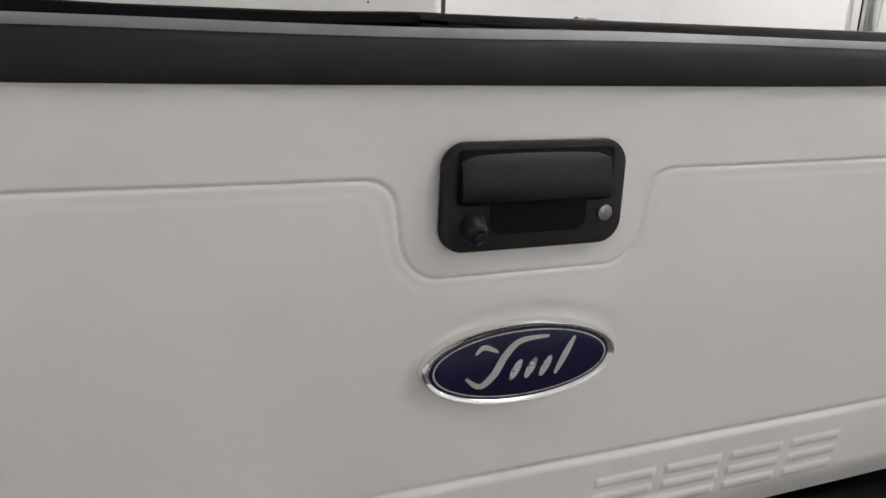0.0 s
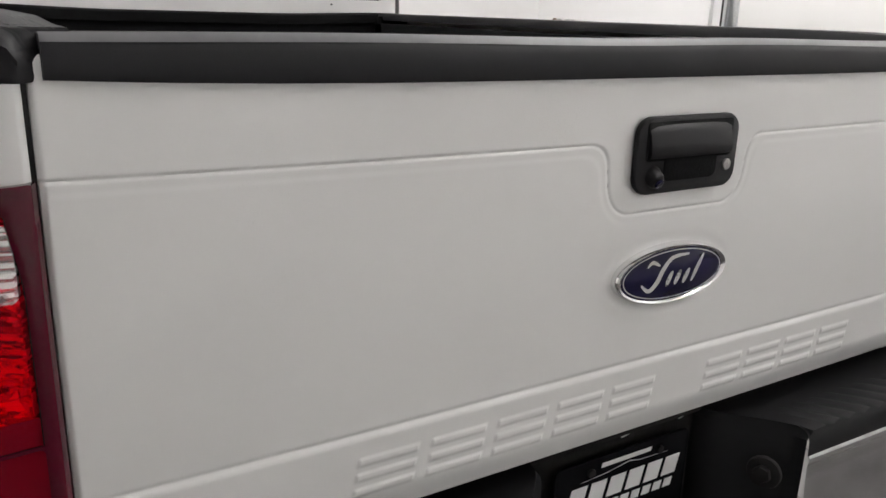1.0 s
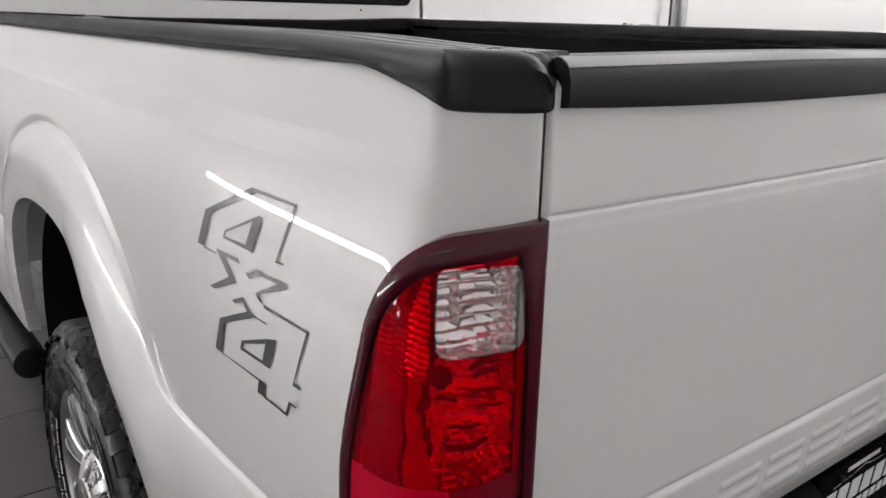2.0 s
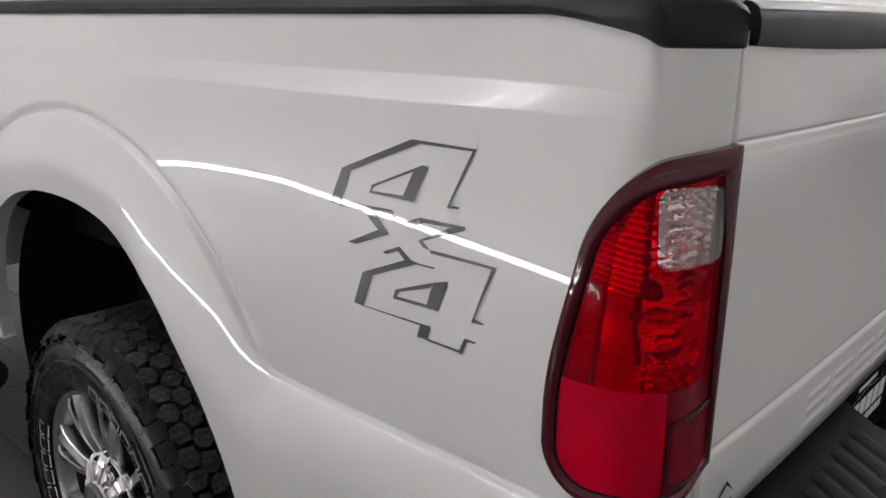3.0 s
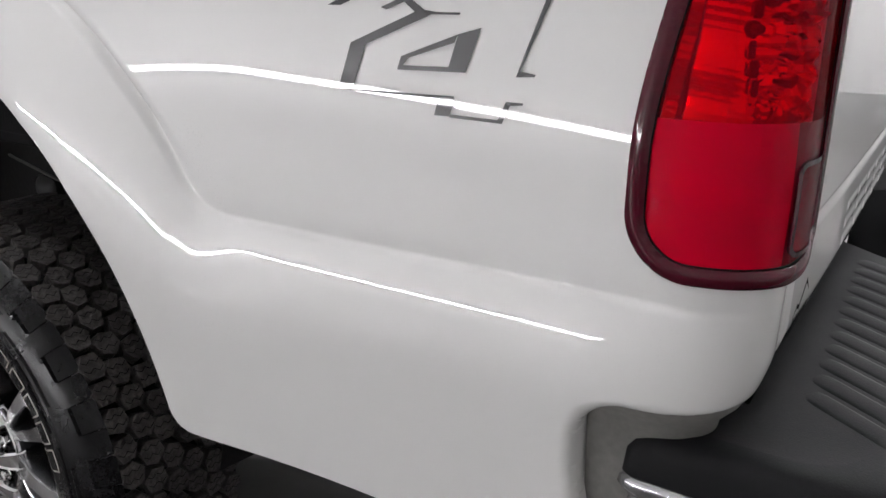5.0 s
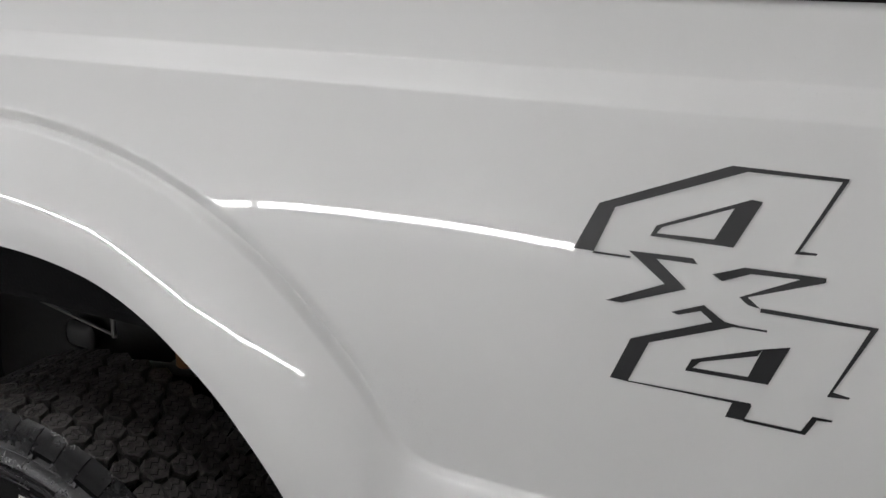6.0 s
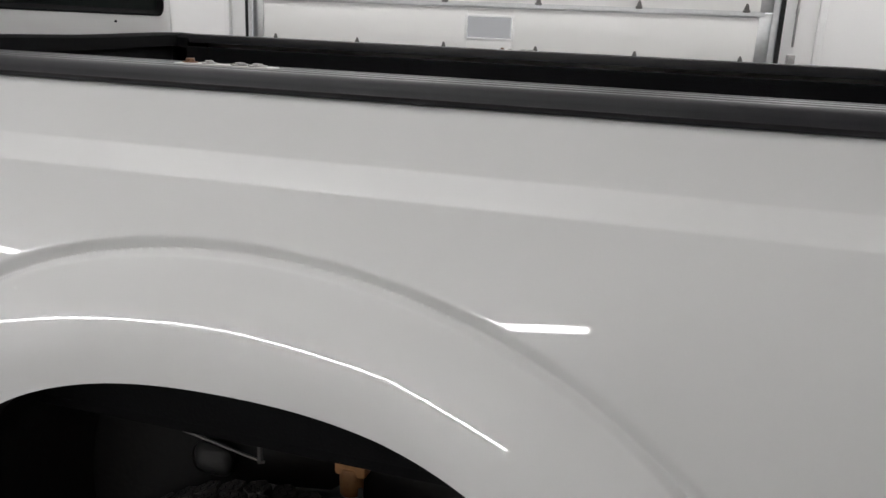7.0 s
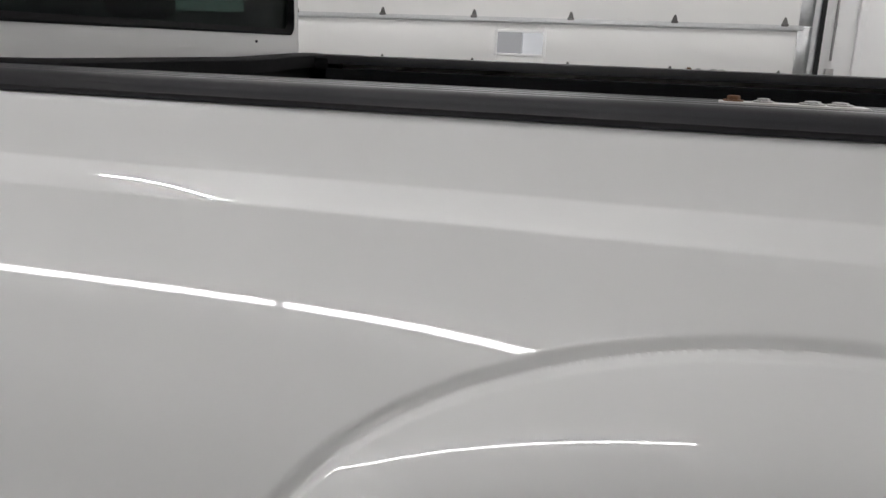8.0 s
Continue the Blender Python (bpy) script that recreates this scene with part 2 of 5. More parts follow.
def trimmed(us, zs, inside, place, lip=0.0, inward=None):
    """A skin over a grid (u, z), cut to where inside(u, z) < 0, with its rim moved onto the cut and turned inwards by lip."""
    u, z = np.meshgrid(us, zs, indexing="ij")
    e = 1e-4
    f = inside(u, z)
    gu, gz = (inside(u + e, z) - f) / e, (inside(u, z + e) - f) / e
    size = np.maximum(np.hypot(gu, gz), 1e-6)
    cell = np.minimum(np.gradient(us)[:, None] * np.ones_like(z), np.gradient(zs)[None, :] * np.ones_like(z))
    near = np.abs(f) / size < 0.62 * cell
    for _ in range(2):
        f = inside(u, z)
        gu, gz = (inside(u + e, z) - f) / e, (inside(u, z + e) - f) / e
        g2 = np.maximum(gu * gu + gz * gz, 1e-6)
        u, z = np.where(near, u - gu * f / g2, u), np.where(near, z - gz * f / g2, z)
    kept = near | (inside(u, z) < 0)
    spots = np.stack(place(u, z), -1).reshape(-1, 3)
    index, b, faces = np.arange(u.size).reshape(u.shape), u.shape[1], []
    for i in range(u.shape[0] - 1):
        for j in range(b - 1):
            ring = [(i, j), (i + 1, j), (i + 1, j + 1), (i, j + 1)]
            ring = [int(index[c]) for c in ring if kept[c]]
            if len(ring) >= 3:
                faces.append(tuple(ring))
    bm = built(spots, faces)
    bmesh.ops.delete(bm, geom=[v for v in bm.verts if not v.link_faces], context="VERTS")
    if lip:
        rim = [g for g in bm.edges if len(g.link_faces) == 1]
        made = bmesh.ops.extrude_edge_only(bm, edges=rim)
        for v in made["geom"]:
            if isinstance(v, bmesh.types.BMVert):
                v.co += Vector(inward(v.co)) * lip
    return bm


# ---- the truck's outer skin ----
GATE_X = 0.8405         # half width of the tailgate
GAP_X = 0.8465          # where the bed side begins
REAR_Y = 0.004
ARC = 0.14              # length of the rounded corner in plan, easing in and out
CORNER_X = 0.968
SIDE_X = 0.986
BED_END = 2.60
EASE = np.linspace(0, 1, 401)
TURN = math.pi / 2 * EASE * EASE * (3 - 2 * EASE)
TURN_X = np.concatenate([[0], np.cumsum((np.cos(TURN[:-1]) + np.cos(TURN[1:])) / 2)]) * ARC / 400
TURN_Y = np.concatenate([[0], np.cumsum((np.sin(TURN[:-1]) + np.sin(TURN[1:])) / 2)]) * ARC / 400
FLAT = CORNER_X - TURN_X[-1] - GAP_X
U_SIDE = FLAT + ARC     # where the straight side begins
SIDE_Y = REAR_Y + TURN_Y[-1]
RAIL_Z = 1.487


def contour(u):
    """Plan line of the bed side from the tailgate gap, round the corner, forward along the side: place and outward normal."""
    u = np.asarray(u, float)
    t = np.clip((u - FLAT) / ARC, 0, 1)
    a = np.interp(t, EASE, TURN)
    y = REAR_Y + np.interp(t, EASE, TURN_Y) + np.maximum(u - U_SIDE, 0)
    x = -GAP_X - np.minimum(u, FLAT) - np.interp(t, EASE, TURN_X) - (SIDE_X - CORNER_X) * smooth(0.03, 0.55, y)
    return x, y, -np.sin(a), -np.cos(a)


ZT = np.linspace(0.6, 1.6, 2001)
lean = 2.2 + 38.0 * (ZT - 1.2)
lean = np.where(ZT < 1.04, np.maximum(lean, -3.5), lean)
base_lean = lean.copy()
lean = lean + (43.0 + 2.0 * (ZT - 1.392) / 0.026 - lean) * (smooth(1.389, 1.393, ZT) - smooth(1.417, 1.421, ZT))
lean = np.where(ZT > 1.424, 4.0 + (lean - 4.0) * (1 - smooth(1.424, 1.44, ZT)), lean)
lean = lean + 34.0 * smooth(1.477, 1.487, ZT)
QT = -np.concatenate([[0], np.cumsum(np.tan(np.radians(lean[:-1])) * np.diff(ZT))])
QT = QT - np.interp(1.2, ZT, QT)
QB = -np.concatenate([[0], np.cumsum(np.tan(np.radians(base_lean[:-1])) * np.diff(ZT))])
QB = QB - np.interp(1.2, ZT, QB)


def broad_lean(u, z):
    """The gentle lean of the side, which grows towards the rear and runs round the corner."""
    rear = np.clip(1 - contour(u)[1] / 0.6, 0, 1) ** 2
    return (np.interp(z, ZT, QB) - 0.08 * rear * 0.22 * np.tanh((z - 1.2) / 0.22)) * smooth(0.0, 0.09, u)


def lean_off(u, z):
    """How far the bed side leans in or out: the shoulder line fades into the rounded corner."""
    return broad_lean(u, z) + (np.interp(z, ZT, QT) - np.interp(z, ZT, QB)) * smooth(0.03, U_SIDE + 0.26, u)


def outline_depth(y, z, soft=0.042, more=0.45):
    """How far inside the wheel flare and skirt a spot lies (negative: outside)."""
    half = 0.597 + (0.012 + 0.020 * smooth(1.15, 0.98, z)) * (y < 1.242)
    arch = np.hypot((y - 1.242) / half, (z - 0.90) / 0.412)
    arch = (arch - 1) * 0.47
    return -smin(arch, z - 0.985, soft + more * np.clip(-np.minimum(arch, z - 0.985), 0, 0.16))


FLARE_Y = np.linspace(0.0, 2.8, 561)
FLARE_TOP = 1.4 - 0.001 * np.argmax(outline_depth(FLARE_Y[:, None], 1.4 - 0.001 * np.arange(600)[None, :]) > 0, axis=1)
FLARE_TOP = np.convolve(np.pad(FLARE_TOP, 3, mode="edge"), np.ones(7) / 7, mode="valid")


def swell(y, z):
    """The flare's slope out from its outline, rounding over to a ridge and leaning back to the lip."""
    drop = np.maximum(np.interp(y, FLARE_Y, FLARE_TOP) - z, 0)
    steep = 0.36 - 0.03 * smooth(0.55, 0.66, y)
    fall = np.interp(np.minimum(y, 1.242), (0.55, 0.61, 0.665, 0.82, 0.90, 0.96, 1.05, 1.242), (3.3, 2.4, 1.35, 1.25, 1.45, 1.85, 2.5, 2.9))
    tail = 0.04 + 0.05 * smooth(0.58, 0.70, y) * smooth(0.98, 0.75, y)
    t = np.minimum(drop, (steep - 0.1) / fall)
    over = np.minimum(drop - t, (0.1 + tail) / 3.3)
    return steep * t - fall / 2 * t * t + 0.1 * over - 1.65 * over * over - tail * (drop - t - over)


LOW_Z = np.arange(0.6, 1.41, 0.01)
LOW_SHIFT = swell(FLARE_Y[:, None], LOW_Z[None, :])
BELL = np.exp(-0.5 * (np.arange(-40, 41) * 0.005 / 0.06) ** 2)
LOW_SHIFT = np.stack([np.convolve(np.pad(c, 40, mode="edge"), BELL / BELL.sum(), mode="valid") - c for c in LOW_SHIFT.T], axis=1)


def low_soften(y, z):
    """Below the ridge the skirt flows into the arch without a fold."""
    i, j = np.clip(y / 0.005, 0, 559), np.clip((z - 0.6) / 0.01, 0, 79)
    a, b = np.floor(i).astype(int), np.floor(j).astype(int)
    f, g = i - a, j - b
    shift = (LOW_SHIFT[a, b] * (1 - f) + LOW_SHIFT[a + 1, b] * f) * (1 - g) + (LOW_SHIFT[a, b + 1] * (1 - f) + LOW_SHIFT[a + 1, b + 1] * f) * g
    return shift * smooth(0.955, 0.84, z)


def bulge(y, z):
    """Height of the flare: a small step at its outline, then the swell."""
    far = outline_depth(y, z)
    y, z = np.broadcast_arrays(np.asarray(y, float), np.asarray(z, float))
    dip = -np.clip((far + 0.019) / 0.019, 0, 1) ** 1.6 * (0.001 + 0.008 * smooth(1.0, 1.1, z))
    return dip + (0.0025 + 0.008 * smooth(1.0, 1.1, z)) * smooth(-0.001, 0.0075, far) + 0.0026 * np.exp(np.minimum(far, 0) / 0.075) + swell(y, z) + low_soften(y, z)


def notch_edge(u, z):
    """More than nought inside the cut-out for the bumper's end."""
    y = contour(u)[1] + 0 * z
    on_side = np.where(u < U_SIDE, u - U_SIDE, y - SIDE_Y)
    a, b = 0.886 + 0.013 * smooth(U_SIDE, 0.05, u) - z, 0.147 - 0.018 * smooth(0.82, 0.69, z) - SIDE_Y - on_side
    r = 0.045
    both = r - np.hypot(np.maximum(r - a, 0), np.maximum(r - b, 0))
    return np.where((a < r) & (b < r), both, np.minimum(a, b))


def edge_roll(u, z):
    """The metal rolls inwards along the cut-out's edge."""
    r = 0.013
    d = np.clip(-notch_edge(u, z), 0, r)
    return (r - np.sqrt(np.maximum(r * r - (r - d) ** 2, 0))) * smooth(FLAT, U_SIDE, u)


def tuck(z):
    """How far the lower edge at the rear turns in."""
    return 0.015 * smooth(0.94, 0.875, z)


def skin(u, z):
    """The place of a spot of the left bed side."""
    x, y, nx, ny = contour(u)
    off = lean_off(u, z) - 0.004 * smooth(0.007, 0.0, u) ** 2 - tuck(z) * (1 - smooth(0.01, U_SIDE, u)) + 0.12 * (np.clip(z, 1.391, 1.419) - 1.391) * smooth(1.7, 2.0, y) - 0.003 * smooth(1.02, 0.985, z) * (1 - smooth(0.0, FLAT + 0.03, u)) - edge_roll(u, z) + bulge(y, z) * smooth(FLAT + 0.02, U_SIDE + 0.06, u)
    return x + nx * off, y + ny * off, z + 0 * u


def lamp_edge(u, z):
    """Less than nought inside the tail lamp's outline."""
    v = u - 0.001
    top = 1.369 - 0.11 * v
    lean_in = U_SIDE + 0.027 - 0.030 * smooth(1.1, 1.33, z)
    foot = 1.009 + 0.016 * smooth(0.09, 0.0, v)
    a, b, c = top - z, lean_in - u, z - foot
    r, r2 = 0.085, 0.055
    upper = r - np.hypot(np.maximum(r - a, 0), np.maximum(r - b, 0))
    lower = r2 - np.hypot(np.maximum(r2 - c, 0), np.maximum(r2 - b, 0))
    d = np.where((a < r) & (b < r), upper, np.minimum(a, b))
    d = np.minimum(d, np.where((c < r2) & (b < r2), lower, np.minimum(c, b)))
    return np.maximum(-v, -d)


def side_cut(u, z):
    """Less than nought where the bed side has metal."""
    y = contour(u)[1] + 0 * z
    wide = np.where(y < 1.235, 0.528, 0.57)
    arch = (1 - (np.abs((y - 1.235) / wide) ** 2.4 + np.maximum((z - 0.60) / 0.55, 0) ** 2.4) ** (1 / 2.4)) * 0.47
    floor = 0.686 - 0.015 * smooth(0.40, 0.77, y) * (y < 1.0) - z
    low = -smin(-arch, -floor, 0.035 * (y < 1.0) + 1e-4)
    return np.maximum.reduce([low, notch_edge(u, z), z - RAIL_Z, -(lamp_edge(u, z) + 0.008)])


def tag_truck():
    truck = new("pickup_truck")
    truck.location = (0, 0, 0)
    return tagged(truck, "white pickup truck with black bed caps and chrome bumper, parked", "pickup truck")


truck = tag_truck()

def side_grid(step):
    along = np.concatenate([np.arange(0, 0.0095, 0.0015), np.arange(0.01, U_SIDE, 0.005), np.arange(U_SIDE, U_SIDE + 1.95, step), np.arange(U_SIDE + 1.95, U_SIDE + BED_END - SIDE_Y + 0.001, 0.02)])
    up = np.unique(np.concatenate([np.arange(0.62, 1.384, step), np.arange(1.385, 1.428, 0.0011), np.arange(1.43, 1.475, 0.009), np.arange(1.476, 1.4869, 0.0014), [RAIL_Z]]))
    return along, up


def side_panel(flip):
    def inward(co):
        turn = Vector((-0.80 - co.x, max(0.13 - co.y, 0), 0)).normalized()
        return turn * (1.3 if 0.12 < co.y < 0.17 and co.z < 0.9 else 0.6 if co.y < 0.12 and co.z < 0.92 else 1.0)
    bm = trimmed(*side_grid(0.009 if flip else 0.0021), side_cut, skin, 0.032, inward)
    return mirrored(bm) if flip else bm


for flip in (False, True):
    part("bed_side", side_panel(flip), PAINT, truck, "glossy white bed side with flared wheel arch", auto=75)

for s in (-1, 1):
    fold = []
    for x in np.linspace(0.80, 0.957, 40):
        y = 0.166 - 0.010 * math.exp(-((x - 0.918) / 0.008) ** 2) - 0.016 * float(smooth(0.90, 0.80, x)) - 0.012 * float(smooth(0.937, 0.957, x))
        fold.append([(s * (x - 0.155 * max(0, 0.905 - z) * float(smooth(0.80, 0.95, x))), y + dy, z) for z, dy in ((0.905, -0.02), (0.885, -0.006), (0.86, 0), (0.78, 0), (0.70, 0.002), (0.652, 0.006))])
    wall = part("notch_wall", sheet(fold), DUSTY_SHADED, truck, "dusty folded inner wall of the bumper cut-out, shade in its grey")
    part("rust_patch", plate([(s * 0.905, 0.665), (s * 0.914, 0.665), (s * 0.916, 0.70), (s * 0.911, 0.735), (s * 0.906, 0.69)], -0.0012, at=0.156), RUST, wall, "rust stain low on the fold")
    flange = []
    for u in np.linspace(0.004, U_SIDE + 0.055, 24):
        x, y, z = [float(c) for c in skin(np.array(u), np.array(0.905))]
        nx, ny = [float(c) for c in contour(np.array(u))[2:]]
        flange.append([(-s * (x - nx * d), y - ny * d, h) for d, h in ((0.01, 0.925), (0.012, 0.885), (0.03, 0.865), (0.036, 0.80), (0.04, 0.66))])
    part("corner_return", sheet(flange), DUSTY_SHADED, truck, "dusty inner flange of the bed corner, shade in its grey")
    part("gate_jamb", box(*sorted((s * 0.832, s * 0.862)), 0.046, 0.062, 0.90, 1.455, 0.003), PAINT, truck)

# ---- tailgate ----
LETTERS = [(-0.529 + 0.1065 * k, 0.088) for k in range(5)] + [(0.105 + 0.1015 * k, 0.086) for k in range(4)]


def groove_depth(x, z):
    """Distance below the upper panel line, which dips round the handle with soft corners."""
    r = 0.042
    half = 0.136 + 0.12 * np.clip(z - 1.29, 0, 0.1)
    qx, qz = np.abs(x) - (half - r), (1.261 + r) - z
    dip = np.where((qx > 0) & (qz > 0), np.hypot(np.maximum(qx, 0), np.maximum(qz, 0)) - r, np.maximum(qx, qz) - r)
    return smin(1.364 + 0.005 * (x / 0.84) ** 2 - z, dip, 0.032)


def gate_relief(x, z):
    d = groove_depth(x, z)
    out = -0.0020 * np.exp(-((d - 0.002) / 0.0019) ** 2) + 0.0006 * smooth(0.012, 0.020, d)
    low = 1.024 - z
    out += -0.0015 * np.exp(-((low - 0.001) / 0.0025) ** 2) + 0.0024 * smooth(0.002, 0.011, low)
    out -= tuck(z)
    for x0, w in LETTERS:
        for zc in (0.984, 0.963, 0.942):
            skew = (z - 0.942) * 0.18
            bx = np.minimum(x - (x0 + skew), x0 + w + skew - x)
            bz = 0.0058 - np.abs(z - zc)
            out += 0.0014 * smooth(-0.001, 0.003, np.minimum(bx, bz))
    ring = np.hypot(x / 0.136, (z - 1.16) / 0.064)
    out -= 0.002 * smooth(1.02, 0.9, ring)
    out -= 0.005 * smooth(GATE_X - 0.008, GATE_X, np.abs(x)) ** 2
    return out


gx = np.concatenate([np.linspace(-GATE_X, -GATE_X + 0.0075, 6), np.linspace(-GATE_X + 0.01, GATE_X - 0.01, 720), np.linspace(GATE_X - 0.0075, GATE_X, 6)])
gz = np.concatenate([np.arange(0.8975, 1.03, 0.0021), np.arange(1.03, 1.25, 0.006), np.arange(1.25, 1.372, 0.0015), np.arange(1.375, 1.476, 0.01), np.arange(1.478, 1.4935, 0.003)])
mx, mz = np.meshgrid(gx, gz, indexing="ij")


def crown(x, z):
    """How far the tailgate bows forward towards its ends."""
    return (0.006 + 0.003 * smooth(1.38, 1.46, z)) * np.abs(np.asarray(x) / 0.84) ** 4 + 0.03 * np.clip((np.asarray(z) - 1.474) / 0.02, 0, 1) ** 2


gate = sheet(np.stack([mx, crown(mx, mz) - gate_relief(mx, mz), mz], -1))
rim = [e for e in gate.edges if len(e.link_faces) == 1]
for v in bmesh.ops.extrude_edge_only(gate, edges=rim)["geom"]:
    if isinstance(v, bmesh.types.BMVert):
        v.co.y += 0.055
tailgate = part("tailgate", gate, PAINT, truck, "closed white tailgate with raised panel lines", auto=60)
part("tailgate_inner_skin", box(-GATE_X + 0.003, GATE_X - 0.003, 0.048, 0.07, 0.9, 1.47, 0.003), LINER, tailgate)


def cap_profile(top, low, back, lip):
    """Section of a rail cap: out and up over the edge, across the ribbed top, and down inside."""
    pts = [(0.004, low - 0.001), (-0.004, low), (-0.006, low + 0.006), (-0.006, top - 0.018), (-0.002, top - 0.007), (0.006, top - 0.001)]
    for k in range(3):
        s = 0.012 + k * (back - 0.02) / 3
        pts += [(s, top), (s + 0.002, top - 0.0022), (s + 0.0045, top - 0.0022), (s + 0.0065, top)]
    return pts + [(back - 0.004, top - 0.001), (back, top - 0.006), (back, lip)]


sec = cap_profile(1.502, 1.451, 0.074, 1.44)
bend = np.linspace(-0.827, 0.827, 60)
sag = 0.003 * np.sin(bend * 9.0) * np.exp(-np.abs(bend))
cap = sheet([[(x, y - 0.004 + 0.009 * abs(x / 0.84) ** 4, z + (w * 0.5 if z > 1.47 else 0.010 * abs(x / 0.84) ** 4)) for y, z in sec] for x, w in zip(bend, sag)])
bmesh.ops.contextual_create(cap, geom=[e for e in cap.edges if len(e.link_faces) == 1 and all(v.co.x > 0.826 for v in e.verts)])
bmesh.ops.contextual_create(cap, geom=[e for e in cap.edges if len(e.link_faces) == 1 and all(v.co.x < -0.826 for v in e.verts)])
part("tailgate_cap", cap, TRIM, tailgate, "black moulded plastic cap", auto=50)

# narrow strip, paler than the cap, along its front top edge
worn = sheet([[(x, y + 0.009 * abs(x / 0.84) ** 4, z + (w * 0.5)) for y, z in ((-0.0075, 1.494), (-0.004, 1.4985), (0.003, 1.5025))] for x, w in zip(bend, sag)])
part("pale_edge", worn, PALE_TRIM, tailgate, "pale grey strip along the cap's top edge", auto=60)

# handle
bezel = plate(rounded(-0.102, 0.104, 1.288, 1.398, 0.026, 8), -0.012, 0.004, at=-0.001)
handle = part("handle_bezel", bezel, TRIM, tailgate, "black plastic tailgate handle with camera and lock")
# flat near-black plate on the bezel, its colour standing for the recess's shade
part("pocket", plate(rounded(-0.05, 0.058, 1.306, 1.346, 0.012), -0.0016, 0.0005, at=-0.0135), LINER, handle)
lever_rows = []
for z, y in ((1.3395, -0.014), (1.3405, -0.021), (1.346, -0.0245), (1.360, -0.0235), (1.376, -0.019), (1.385, -0.0165), (1.388, -0.0135)):
    lever_rows.append([(x, y + 0.0035 * abs(x / 0.083) ** 3, z) for x in np.linspace(-0.083, 0.083, 22)])
lever = sheet(lever_rows)
for v in bmesh.ops.extrude_edge_only(lever, edges=[e for e in lever.edges if len(e.link_faces) == 1])["geom"]:
    if isinstance(v, bmesh.types.BMVert):
        v.co.y = -0.0115
part("lever", lever, TRIM, handle)
# near-black plate round the lever, painted shade of the gap
part("lever_gap", plate(rounded(-0.087, 0.087, 1.336, 1.3915, 0.006), -0.0012, 0.0004, at=-0.0132), LINER, handle)
part("lock_cylinder", joined(cylinder((0.081, -0.014, 1.322), (0, -1, 0), 0.0085, 0.005, 20, 0.001), box(0.0802, 0.0818, -0.0172, -0.0164, 1.317, 1.327)), STEEL, handle, "bare metal lock")
hood = cylinder((-0.068, -0.0145, 1.312), (0.1, -1, -0.55), 0.016, 0.02, 24, 0.004, 0.012)
part("camera_housing", hood, TRIM, handle)
part("camera_lens", cylinder((-0.0665, -0.0245, 1.3055), (0.1, -1, -0.55), 0.0072, 0.004, 20, 0.0012), BADGE_BLUE, handle)


def ellipse(a, b, n=72, cx=0.0, cz=1.16):
    return [(cx + a * math.cos(2 * math.pi * k / n), cz + b * math.sin(2 * math.pi * k / n)) for k in range(n)]


# badge: chrome oval, dark blue field, silver line and a plain flowing emblem
rings = [(1.0, 0.004), (1.0, -0.006), (0.985, -0.0125), (0.955, -0.0155), (0.915, -0.0145), (0.885, -0.011), (0.88, -0.004)]
badge = part("badge",
             sheet([[(x, y + 0.003, z) for x, z in ellipse(0.117 * (1 - (1 - s) * 0.8), 0.047 * (1 - (1 - s) * 1.35))] for s, y in rings], closed_v=True),
             CHROME, tailgate, "oval badge with chrome rim and dark blue field")
part("badge_field", plate(ellipse(0.107, 0.041), -0.006, 0.0015, at=-0.003), BADGE_BLUE, badge)
part("badge_line", sheet([[(x, -0.0098, z) for x, z in ellipse(a, b)] for a, b in ((0.1035, 0.0378), (0.1015, 0.0362))], closed_v=True), SILVER, badge, "thin silver line")


def stroke(points, widths, y, depth=0.0008):
    """A flat ribbon of changing width along a line in the plane of the tailgate."""
    pts = [Vector(p) for p in points]
    left, right = [], []
    for k, p in enumerate(pts):
        way = (pts[min(k + 1, len(pts) - 1)] - pts[max(k - 1, 0)]).normalized()
        side = Vector((-way.y, way.x)) * widths[k] / 2
        left.append(p + side)
        right.append(p - side)
    return sheet([[(a.x, y, a.y), (b.x, y, b.y)] for a, b in zip(left, right)])


def swash(line, wide, n=24):
    """Points of a smooth line through a few knots, with widths that swell in its middle."""
    line = np.array(line, float)
    t = np.linspace(0, len(line) - 1, n)
    k = np.clip(t.astype(int), 0, len(line) - 2)
    f = (t - k)[:, None]
    p0, p1, p2, p3 = line[np.maximum(k - 1, 0)], line[k], line[k + 1], line[np.minimum(k + 2, len(line) - 1)]
    pts = 0.5 * (2 * p1 + (p2 - p0) * f + (2 * p0 - 5 * p1 + 4 * p2 - p3) * f**2 + (3 * p1 - p0 - 3 * p2 + p3) * f**3)
    return pts, [wide * (0.35 + 0.65 * math.sin(math.pi * s / (n - 1))) for s in range(n)]


EMBLEM = (
    ([(-0.066, 1.15), (-0.05, 1.139), (-0.034, 1.15), (-0.022, 1.17), (-0.004, 1.186), (0.03, 1.188)], 0.009),
    ([(-0.03, 1.176), (-0.046, 1.183), (-0.056, 1.176)], 0.006),
    ([(-0.014, 1.142), (-0.002, 1.164)], 0.009),
    ([(0.004, 1.142), (0.016, 1.164)], 0.009),
    ([(0.022, 1.142), (0.034, 1.164)], 0.009),
    ([(0.04, 1.142), (0.062, 1.184)], 0.008),
)
part("emblem", joined(*[stroke(*swash(line, wide), -0.0102) for line, wide in EMBLEM]), SILVER, badge, "flowing silver emblem", auto=0)

